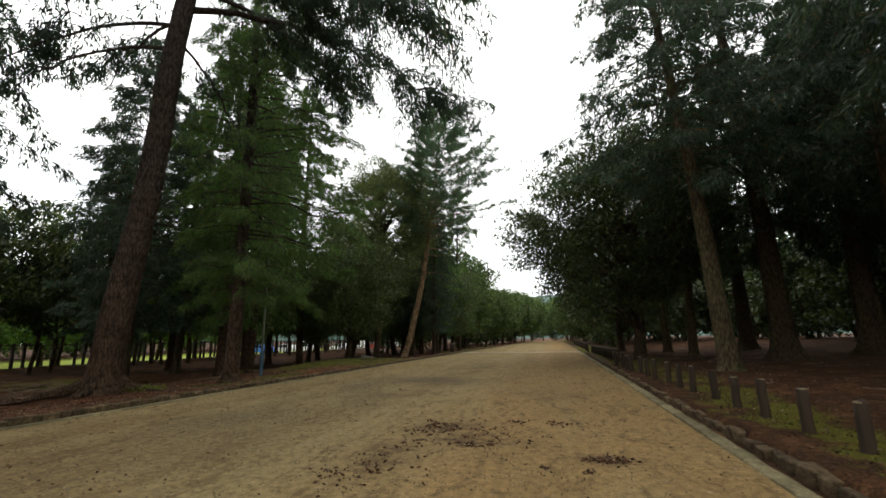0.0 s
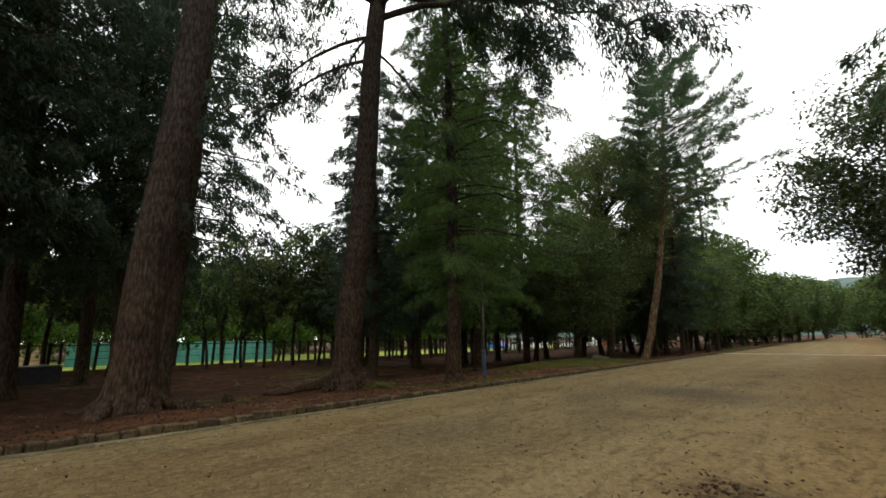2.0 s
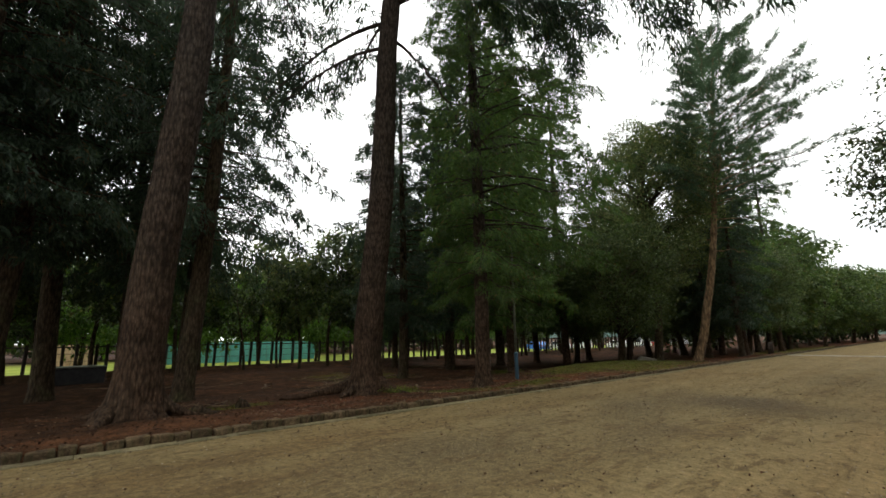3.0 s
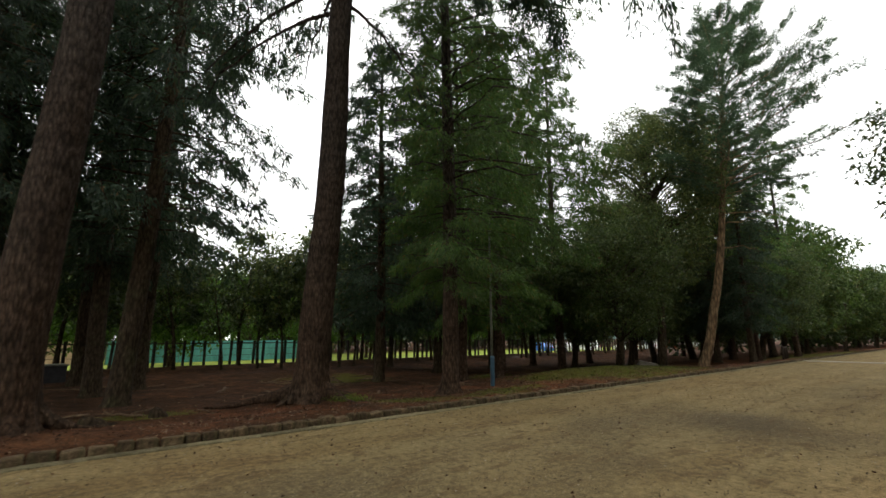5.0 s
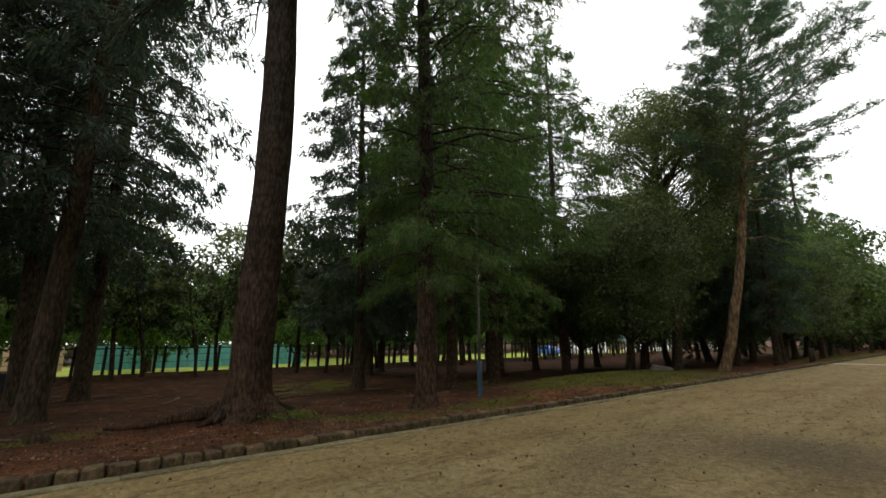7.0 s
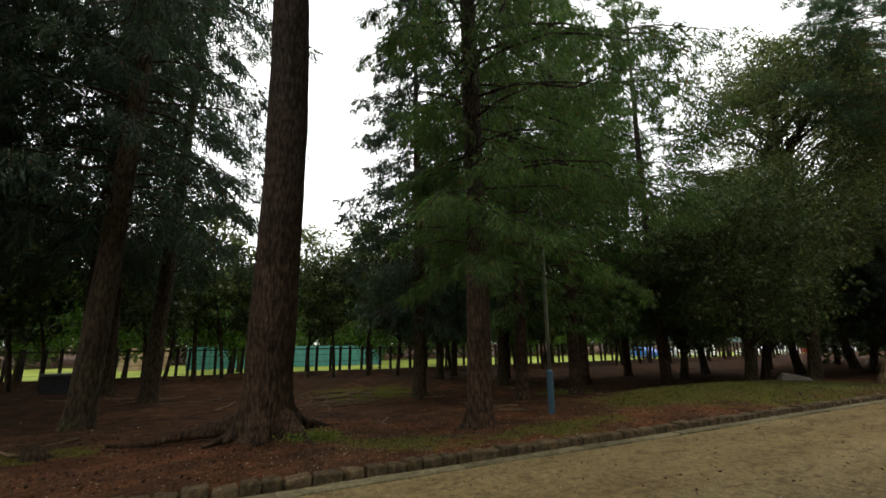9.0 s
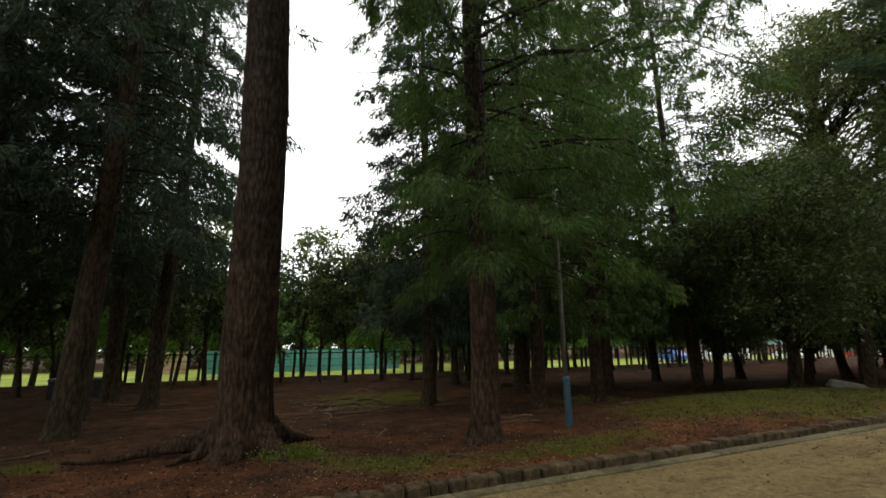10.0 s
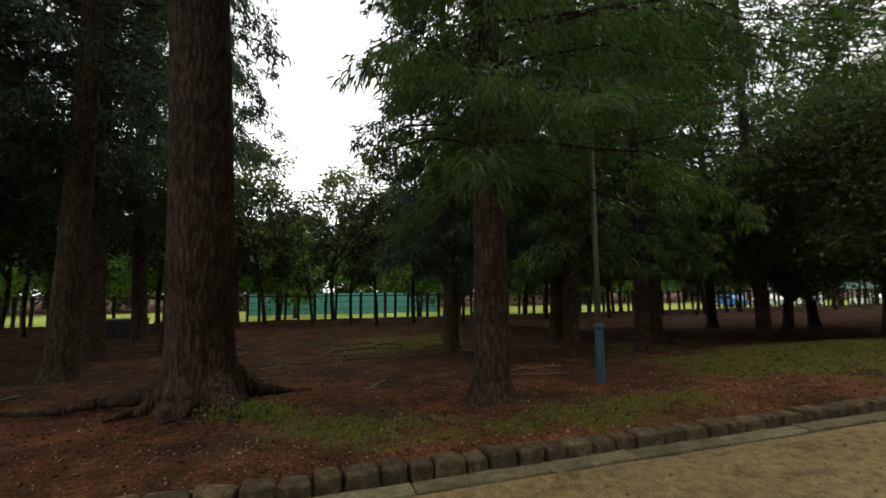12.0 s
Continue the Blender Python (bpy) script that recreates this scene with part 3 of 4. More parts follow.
def great_cedar(at, seed, height, radius, lean, low_limbs, crown_base, label, ridge=0.016, spread=5.5, roots=()):
    """A tall old stem with furrowed bark, spreading roots, a high open crown and bare drooping limbs below it."""
    rng = np.random.default_rng(seed)
    z = np.concatenate([np.linspace(-0.3, 2.0, 24), np.linspace(2.2, height, 60)])
    s = np.clip(z, 0, None) / height
    spine = np.stack([lean[0] * s ** 1.1 + 0.05 * np.sin(z * 0.7 + seed), lean[1] * s + 0.05 * np.cos(z * 0.6 + seed), z], axis=1)
    radii = (radius * (1 - 0.86 * s ** 1.05) + 0.02) * (1 + 0.025 * np.sin(z * 2.3 + seed) * np.sin(z * 0.9))
    tree = thing("cedar_tree", at, label, "tree", "cedars of the grove")
    v, f = tube(spine, radii, 84, root_flare(radius, 0.7, 5, seed * 1.3), rng, ridge)
    part("trunk", mesh_from("trunk", v, f, M_CEDAR_BARK, True), tree)
    wood, leaves = conifer_crown(rng, spine, crown_base, height, spread, 44, 60, 7, (0.24, 0.05), 0.3, 0.42, 0.5,
                                 lambda u: 1.05 - 0.75 * u, reach=1.1, bare=0.1)
    tagged(part("branchwork", mesh_from("branchwork", *join_geometry(wood), M_CEDAR_BARK, True), tree), kind="stuff")
    part("crown", quads_mesh("crown", leaves, M_CEDAR_LEAF), tree)
    for z0, azimuth, length, rise, droop, dense in low_limbs:
        c = np.array([np.interp(z0, z, spine[:, 0]), np.interp(z0, z, spine[:, 1]), z0])
        pts = limb_path(c, radians(azimuth), length, rise, droop, rng, 12, 0.018)
        pieces = [tube(pts, np.linspace(0.03 + 0.011 * length, 0.012, 12), 8)]
        leaf = []
        for k in range(int(3 + length * (1.2 + 1.1 * dense))):
            i = 3 + int(rng.integers(0, 8))
            sub = limb_path(pts[i], radians(azimuth) + rng.choice([-1, 1]) * rng.uniform(0.4, 1.2), length * rng.uniform(0.14, 0.34), 0.1, rng.uniform(0.4, 1.1), rng, 7, 0.04)
            pieces.append(tube(sub, np.linspace(0.022, 0.006, 7), 5, cap=False))
            if dense:
                p, way = spray_points(rng, sub, int(12 + 16 * dense), 0.45, 0.75, 0.1)
                p, way = np.repeat(p, 5, axis=0), np.repeat(way, 5, axis=0)
                way = unit(way + rng.normal(size=way.shape) * 0.45 + np.array([0, 0, -0.3]))
                leaf.append(blades(rng, p + rng.normal(size=p.shape) * 0.1, way, 0.21, 0.042, 0.25))
        limb = part("limb", mesh_from("limb", *join_geometry(pieces), M_CEDAR_BARK, True), tree)
        if leaf:
            part("foliage", quads_mesh("foliage", np.concatenate(leaf), M_CEDAR_LEAF), limb)
    for azimuth, reach in roots:
        n = 11
        t = np.linspace(0, 1, n)
        r = radius * 0.8 + t * reach
        bendy = radians(azimuth) + np.cumsum(rng.normal(size=n) * 0.05)
        p = np.stack([np.cos(bendy) * r, np.sin(bendy) * r, 0.3 * (1 - t) ** 3 - 0.035 * t + 0.03 * np.sin(t * 9 + azimuth) * t], axis=1)
        part("root", mesh_from("root", *tube(p, 0.03 + 0.2 * (1 - t) ** 1.8, 10), M_CEDAR_BARK, True), tree)
    return tree


# the great stems beside the path
great_cedar(on_ground(-11.85, 12.03), 3, 25, 0.42, (4.0, -0.9),
            [(10.6, 235, 3.4, -0.25, 0.5, 0.3), (11.4, 225, 4.2, -0.1, 0.6, 0.4), (10.9, 75, 2.6, -0.2, 0.8, 0.3), (11.6, 180, 3.0, 0.0, 0.7, 0.4), (12.0, 36, 8.6, 0.3, 0.5, 2.6),
             (12.8, 60, 6.5, 0.3, 0.5, 2.2), (12.4, -2, 9.0, 0.2, 0.5, 2.6), (13.6, 18, 8.2, 0.3, 0.45, 2.4), (12.5, 255, 5.0, 0.25, 0.7, 1.0)],
            15.0, "great cedar with furrowed red-brown bark and spreading roots", roots=((249, 2.2), (345, 0.6), (26, 1.4), (60, 0.5), (110, 1.2), (180, 1.4), (290, 0.8)))
great_cedar(on_ground(-11.3, 6.2), 8, 26, 0.42, (2.8, 0.5), [(13, 290, 4.0, 0.2, 0.5, 1.0), (12, 120, 4.0, 0.2, 0.6, 1.0)],
            12.0, "great cedar with dark furrowed bark beside the kerb", spread=5.5, roots=((20, 0.9), (80, 1.1), (300, 1.3), (230, 1.2)))
cedar(on_ground(-10.85, 16.0), 5, 26, 0.25, 3.3, 3.9, 220, 96, 17, (0.145, 0.036), (0.1, -0.2), M_CEDAR_LEAF_2, sides=48, flare=0.75, ridge=0.012, droop=0.4, sag=0.6, first=0.06, sector=lambda a: 1.0 + 0.35 * math.cos(a - 0.87),
      label="leafy cedar with low drooping sprays and grey-brown bark")

# dark bark on grove_a and grove_b puts the grove's dim light into their colour
grove_a = cedar(on_ground(-18.25, 17.95), 11, 17.4, 0.24, 3.0, 3.5, 135, 54, 10, (0.2, 0.085), bark=M_DARK_BARK)
grove_b = cedar(on_ground(-17.1, 8.15, 40), 12, 24, 0.31, 5.2, 4.5, 120, 50, 9, (0.24, 0.088), lean=(0.9, 0.2), bark=M_DARK_BARK)
grove_c = cedar(on_ground(-15.65, 23.2), 13, 20, 0.22, 2.8, 3.5, 125, 50, 10, (0.2, 0.08), leaf=M_CEDAR_LEAF_2)
for x, y, turn, size in ((-19.0, 27.0, 130, 1.05), (-15.15, 20.35, 20, 0.95), (-16.8, 30.0, 250, 1.1),  (-10.6, 55.0, 200, 1.05), (-21.5, 33.0, 190, 1.0), (-10.6, 44.5, 250, 0.85), (-13.0, 47.0, 60, 1.1), (-24.0, 26.0, 10, 0.9)):
    repeat(grove_c, x, y, turn, size)
for x, y, turn, size in ((-21.3, 28.6, 200, 1.15), (-21.0, 23.6, 75, 1.0), (-25.5, 22.5, 300, 0.85), (-27.5, 24.5, 20, 0.8), (-9.8, 40.5, 140, 0.8), (-12.2, 41.5, 75, 0.85)):
    repeat(grove_a, x, y, turn, size)
# trees below y = 0 are additions, mostly out of view, that shade the grove
for x, y, turn, size in ((-15.6, 0.6, 40, 1.0), (-24.5, 1.2, 200, 1.0), (-22.2, 9.05, 160, 0.9), (-20.3, 7.6, 230, 0.9), (-21.0, 4.6, 300, 1.05), (-17.0, 3.4, 120, 0.9),
                         (-25.0, 2.0, 210, 1.0), (-14.5, -2.0, 100, 1.0), (-15.0, 3.0, 260, 0.95), (-25.5, 7.2, 330, 0.9), (-11.5, -9.0, 70, 1.0), (-20.0, -3.0, 50, 1.0), (-16.5, -0.5, 150, 1.05), (-13.5, -6.5, 20, 1.1), (-27.0, -4.0, 10, 1.0)):
    repeat(grove_b, x, y, turn, size)

# the pine by the kerb, its pale stem curved at the foot
def red_pine(at, seed):
    rng = np.random.default_rng(seed)
    spine, radii = stem(rng, 20.5, 0.24, (0.0, 0.0), 0.15, 40, lambda z: 1.25 * (1 - math.exp(-max(z, 0) / 3.2)) + 0.115 * max(z - 3, 0))
    wood, leaves = conifer_crown(rng, spine, 9.4, 20.5, 5.4, 125, 120, 12, (0.21, 0.06), 0.62, 0.03, 0.0,
                                 lambda u: (0.7 + 2.2 * u if u < 0.15 else 1.12 - 0.82 * u), reach=0.8, bare=0.08, sector=lambda a: 1.0 + 0.22 * math.cos(a))
    leaves = leaves[:, :3]
    for z0, a in ((6.6, 0.4), (7.4, 2.5), (8.0, 5.6), (8.6, 0.2), (9.0, 3.6)):
        c = np.array([np.interp(z0, spine[:, 2], spine[:, 0]), 0, z0])
        wood.append(tube(limb_path(c, a, rng.uniform(2, 4), 0.1, 0.2, rng, 8), np.linspace(0.045, 0.01, 8), 6, cap=False))
    return finish_tree("pine_tree", at, "tall pine with a pale curved trunk and open grey-green crown", "tree", spine, radii, wood, leaves, M_PINE_BARK, M_PINE_LEAF, rng, 20, 0.35)


pine = red_pine(on_ground(-10.5, 34.3, 20), 21)

# broad-leaved trees
oak = broadleaf(on_ground(5.6, 29.5), 31, 13.8, 0.34, 2.2, 6.4, 440, 170, (0.21, 0.12), M_OAK_LEAF, label="dark evergreen oak spreading over the path", name="oak_tree", clump=0.8)
tall_broad = broadleaf(on_ground(-13.1, 35.0), 32, 17.8, 0.26, 4.5, 4.4, 400, 190, (0.16, 0.085), M_BROAD_LEAF, label="tall broad-leaved tree with an olive rounded crown", clump=0.65)
camellia = broadleaf(on_ground(-13.2, 30.2), 33, 8.6, 0.22, 1.9, 3.6, 260, 170, (0.14, 0.075), M_CAMELLIA_LEAF, label="dense dark camellia tree with glossy leaves", clump=0.7)
light_broad = broadleaf(on_ground(-12.2, 66.0), 34, 11, 0.2, 2.0, 4.4, 150, 80, (0.34, 0.2), M_AVENUE_LEAF, label="green broad-leaved tree beside the avenue", twigs=5)
dark_far = broadleaf(on_ground(30.0, 40.0), 35, 13, 0.2, 0.8, 4.8, 84, 52, (0.62, 0.4), M_OAK_LEAF, label="dark evergreen tree deep in the woods", group="dark trees deep in the woods", clump=0.9, twigs=8)
repeat(oak, 6.4, 43.0, 140, 0.85)
for x, y, turn, size in ((-11.8, 49.5, 40, 0.95), (-12.5, 55.5, 150, 1.05), (-17.5, 51.0, 230, 1.2)):
    repeat(camellia, x, y, turn, size * 1.15)
for x, y, turn, size in ((-16.4, 37.5, 90, 0.95), (-17.0, 42.5, 200, 1.1), (-20.0, 38.0, 300, 1.0), (-14.0, 43.5, 30, 0.9), (-18.0, 33.0, 10, 0.9)):
    repeat(camellia, x, y, turn, size)
for x, y, turn, size in ((-20.5, 46.0, 60, 0.95), (-13.5, 60.0, 140, 0.8)):
    repeat(tall_broad, x, y, turn, size)

# cedars on the other side of the path
right_a = cedar(on_ground(7.0, 20.0), 41, 20, 0.33, 7.2, 5.0, 115, 56, 10, (0.26, 0.095), (-1.3, 0.2), bark=M_GREY_BARK, label="cedar with a mossy grey trunk and high crown", sides=24, flare=0.5)
right_b = cedar(on_ground(11.2, 25.5), 42, 24, 0.5, 6.0, 5.4, 110, 48, 9, (0.32, 0.13), (-0.8, 0.2), bark=M_DARK_BARK, label="broad dark cedar with a flared trunk", sides=20, flare=1.0)
for x, y, turn, size in ((14.5, 25.5, 100, 0.8), (16.5, 21.5, 190, 0.75), (20.5, 26.0, 20, 0.9), (13.5, 36.0, 260, 0.9), (19.5, 34.0, 330, 1.0), (26.0, 31.0, 60, 1.0), (24.0, 20.0, 140, 0.9), (14.5, 14.0, 80, 0.9)):
    repeat(right_b, x, y, turn, size)
# the five below y = 9 are unseen extras that shade the near ground
for x, y, turn, size in ((9.6, 34.0, 130, 0.85), (11.8, 18.4, 220, 0.95), (9.2, 39.0, 40, 0.9), (17.0, 29.0, 300, 0.9), (10.5, 11.0, 170, 1.0), (10.5, 3.0, 90, 1.0), (14.0, -5.0, 10, 1.0), (7.6, -3.5, 200, 1.05), (8.2, 5.8, 310, 0.9), (13.0, 8.0, 30, 1.0)):
    repeat(right_a, x, y, turn, size)

# the avenue going on, and the woods on either side
rng_far = random.Random(9)
for k in range(10):
    y = 60 + k * 10.5
    repeat(light_broad if k % 3 != 1 else dark_far, -12.2 - rng_far.random() * 2.0, y + rng_far.random() * 4, rng_far.random() * 360, rng_far.uniform(0.9, 1.3))
    repeat(dark_far if k % 3 == 0 else light_broad, 7.2 + rng_far.random() * 2.0, y - 6 + rng_far.random() * 4, rng_far.random() * 360, rng_far.uniform(0.8, 1.1))
    repeat(dark_far, -18.0 - rng_far.random() * 5, y - 3, rng_far.random() * 360, rng_far.uniform(0.9, 1.3))
    repeat(dark_far, 14.0 + rng_far.random() * 6, y + 2, rng_far.random() * 360, rng_far.uniform(0.9, 1.3))
for k in range(12):
    repeat(dark_far, 21 + (k % 2) * 5 + rng_far.random() * 3, 8 + k * 5.0, rng_far.random() * 360, rng_far.uniform(0.7, 1.0))
for k in range(24):
    repeat(dark_far, -68 - (k % 2) * 3, -30 + k * 5.6, k * 61, 0.75)
for k in range(18):
    repeat(dark_far, -84 - (k % 2) * 8, -40 + k * 9.0, k * 77, 1.3)
for k in range(12):
    repeat(dark_far, 20 + (k % 4) * 7 + rng_far.random() * 4, 62 + k * 4.5, rng_far.random() * 360, rng_far.uniform(0.8, 1.1))
for k in range(20):
    repeat(dark_far, 30 + (k % 3) * 9 + rng_far.random() * 5, -8 + k * 4.0, rng_far.random() * 360, rng_far.uniform(0.8, 1.3))
for x, y, turn, size in ((-9.6, 118, 30, 1.25), (4.6, 104, 200, 1.05), (-8.8, 140, 80, 1.4), (4.8, 130, 150, 1.3), (-7.6, 163, 250, 1.5), (4.6, 156, 310, 1.4), (-10.4, 98, 10, 1.1), (-10.6, 76, 120, 1.0), (5.8, 82, 220, 0.95)):
    repeat(light_broad, x, y, turn, size)
for k in range(8):
    repeat(light_broad if k % 2 else dark_far, -18 + k * 4.6, 186 + (k % 3) * 5, k * 50, 1.2)

# ---- fence line and what lies behind it ----
fence_tree = broadleaf(on_ground(-30.2, 14.0), 51, 7.5, 0.075, 2.1, 1.8, 50, 62, (0.24, 0.13), M_OAK_LEAF, label="thin young tree beside the park fence", clump=0.5, group="young trees along the fence")
fence_tree_2 = broadleaf(on_ground(-29.8, 17.5), 52, 8.5, 0.09, 2.3, 1.9, 55, 62, (0.24, 0.13), M_BROAD_LEAF, label="young light green tree beside the park fence", clump=0.55, group="young trees along the fence")
for k in range(52):
    y = -8 + k * 1.5 + rng_far.random()
    if abs(y - 14) < 0.7 or abs(y - 17.5) < 0.7:
        continue
    repeat(fence_tree if k % 3 else fence_tree_2, -29.4 - rng_far.random() * 1.8, y, rng_far.random() * 360, rng_far.uniform(1.0, 1.5))


def park_fence(x, y0, y1, gap):
    fence = thing("park_fence", pose(x, y0, 0), "dark post and wire fence along the park edge", "fence")
    post = bevelled_box("post", (0.14, 0.14, 1.6), M_FENCE, 0.02)
    n = int((y1 - y0) / gap)
    for k in range(n + 1):
        y = k * gap + rng_far.uniform(-0.15, 0.15)
        part("post", post, fence, at=pose(rng_far.uniform(-0.03, 0.03), y, ground_height(x, y0 + y) + 0.66, rng_far.uniform(-2, 2), rng_far.uniform(-2, 2), rng_far.uniform(0, 20)))
    rail = [(0.02, t, 1.36) for t in np.arange(0, y1 - y0, 4.0)]
    part("top_rail", mesh_from("top_rail", *tube(rail, [0.035] * len(rail), 6), M_FENCE, True), fence)
    for h in (0.6, 1.0):
        pts = [(0, t, 0.0 + h - 0.02 * (1 - abs((t / gap) % 1 - 0.5) * 2)) for t in np.arange(0, y1 - y0, gap)]
        part("wire", mesh_from("wire", *tube(pts, [0.014] * len(pts), 4), M_WIRE), fence)
    return fence


park_fence(-31.5, -16, 100, 0.7)

M_TEAL = plain_material("teal_sheeting", (0.07, 0.24, 0.22), (0.1, 0.32, 0.29), 1.2, 0.6, stretch=(1, 1, 0.3))
M_TAN = plain_material("tan_boards", (0.3, 0.2, 0.12), (0.42, 0.3, 0.19), 2, 0.8)


def site_hoarding(x, y0, y1, height, material, label):
    h = thing("site_hoarding", pose(x, y0, ground_height(x, y0) - 0.03), label, "hoarding")
    panel = bevelled_box("panel", (0.04, 1.76, height), material, 0.01)
    for k in range(int((y1 - y0) / 1.8)):
        part("panel", panel, h, at=pose(0, k * 1.8 + 0.9, height / 2 + 0.08))
        part("post", bevelled_box("post", (0.07, 0.07, height + 0.1), M_STEEL, 0.008), h, at=pose(-0.08, k * 1.8, height / 2))
    return h


site_hoarding(-48, 9, 28, 1.95, M_TEAL, "teal sheet hoarding beyond the lawn")
site_hoarding(-49, 4, 8.6, 1.9, M_TAN, "tan boarded hoarding beyond the lawn")

park_tree = broadleaf(on_ground(-52, 22), 61, 10, 0.2, 1.8, 4.0, 100, 62, (0.4, 0.23), M_FRESH_LEAF, label="bright green tree on the lawn beyond the fence", group="trees beyond the lawn", twigs=6)
for k in range(16):
    repeat(park_tree if k % 3 else dark_far, -56 - rng_far.random() * 10, -20 + k * 8 + rng_far.random() * 3, rng_far.random() * 360, rng_far.uniform(0.7, 1.2))
for x, y, s in ((-38, 6, 0.75), (-44, 13, 0.8), (-37, 1, 0.8), (-46, 33, 0.9), (-37, 22, 0.65), (-40, -5, 0.9), (-36, 12, 0.7), (-40, 30, 0.8), (-38, 38, 0.8)):
    repeat(park_tree, x, y, x * 7, s)
for k in range(9):
    repeat(park_tree if k % 2 else dark_far, -66 + k * 5, 118 + (k % 3) * 7, k * 70, 1.1)


# ---- parked cars ----
M_GLASS = Nodes("car_glass", 0.08, 0, 0.6).colour((0.02, 0.025, 0.03)).mat
M_TYRE = plain_material("tyre_rubber", (0.015, 0.015, 0.015), (0.03, 0.03, 0.03), 20, 0.9)
M_RIM = plain_material("wheel_rim", (0.4, 0.4, 0.4), (0.55, 0.55, 0.55), 10, 0.35, 0.8, 0.05)
M_LAMP = plain_material("tail_lamp", (0.35, 0.02, 0.02), (0.45, 0.03, 0.03), 10, 0.3)


def paint(name, c):
    m = Nodes(name, 0.25, 0.0, 0.6)
    m.colour(m.mix(1.0, c, m.ramp(m.noise(3, 4), [(0.3, 0.92), (0.7, 1.04)]), "MULTIPLY"))
    return m.mat


def car(at, colour, label, length=4.2, height=1.5, van=False):
    c = thing("car", at, label, "car", "cars parked beyond the fence")
    L, W = length, 0.84
    roof = [(-L * 0.5, 0.3), (-L * 0.5, 0.75), (-L * 0.45, 0.9), (-L * 0.38 if van else -L * 0.3, height * 0.97), (L * 0.0, height), (L * 0.2, height * 0.96),
            (L * 0.32, 0.95), (L * 0.47, 0.8), (L * 0.5, 0.6), (L * 0.5, 0.3)]
    verts, faces = [], []
    n = len(roof)
    for x, inset in ((-W, 1), (-W * 0.98, 0), (W * 0.98, 0), (W, 1)):
        for y, z in roof:
            k = 1 - (0.16 if z > 1 else 0.0)
            verts.append((x * k * (0.97 if inset else 1.0), y * (0.985 if inset else 1), z * (0.985 if inset else 1)))
    for s in range(3):
        for i in range(n - 1):
            faces.append((s * n + i, s * n + i + 1, (s + 1) * n + i + 1, (s + 1) * n + i))
    faces += [tuple(range(n))[::-1], tuple(range(3 * n, 4 * n))]
    body = part("body", mesh_from("body", verts, faces, colour), c)
    for sx in (-1, 1):
        for y0, y1 in ((-L * 0.27, -0.05), (0.03, L * 0.24)):
            x0, x1 = sx * (W * 0.97 + 0.012), sx * (W * 0.84 + 0.015)
            pane = [(x0, y0, 0.95), (x0, y1 + 0.1 * (y1 > 0), 0.95), (x1, y1 - 0.15 * (y1 > 0), height * 0.92), (x1, y0 + 0.12 * (y0 < -0.5), height * 0.92)]
            v = pane + [(p[0] - sx * 0.02, p[1], p[2]) for p in pane]
            f = [(0, 1, 2, 3), (7, 6, 5, 4), (0, 4, 5, 1), (1, 5, 6, 2), (2, 6, 7, 3), (3, 7, 4, 0)]
            part("window", mesh_from("window", v, f, M_GLASS), c)
        part("tail_lamp", bevelled_box("tail_lamp", (0.2, 0.06, 0.16), M_LAMP, 0.02), c, at=pose(sx * 0.66, -L * 0.497, 0.78))
        for y in (-L * 0.31, L * 0.31):
            wheel = part("wheel", mesh_from("tyre", *tube([(-0.1, 0, 0), (0.1, 0, 0)], [0.31, 0.31], 20), M_TYRE), c, at=pose(sx * 0.74, y, 0.31))
            part("rim", mesh_from("rim", *tube([(-0.11, 0, 0), (0.11, 0, 0)], [0.2, 0.2], 12), M_RIM), wheel)
    return c


M_WHITE, M_BLUE_CAR, M_SILVER, M_RED = paint("white_paint", (0.75, 0.75, 0.74)), paint("blue_paint", (0.05, 0.16, 0.5)), paint("silver_paint", (0.5, 0.5, 0.5)), paint("red_paint", (0.4, 0.04, 0.03))
for x, y, m, label, van in ((-43.5, 62, M_BLUE_CAR, "blue hatchback parked beyond the fence", False), (-42, 66, M_SILVER, "silver car parked beyond the fence", False),
                            (-41, 70.5, M_WHITE, "white van parked beyond the fence", True), (-39, 79, M_WHITE, "white car parked beyond the fence", False),
                            (-38, 85, M_WHITE, "white van parked beyond the fence", True), (-37, 91, M_RED, "red car parked beyond the fence", False), (-36, 97, M_SILVER, "silver van parked beyond the fence", True),
                            (-35, 104, M_WHITE, "white car parked beyond the fence", False)):
    car(pose(x, y, ground_height(x, y) + 0.0, 0, 0, 70 + (y % 7)), m, label, 4.4 if van else 4.0, 1.85 if van else 1.45, van)


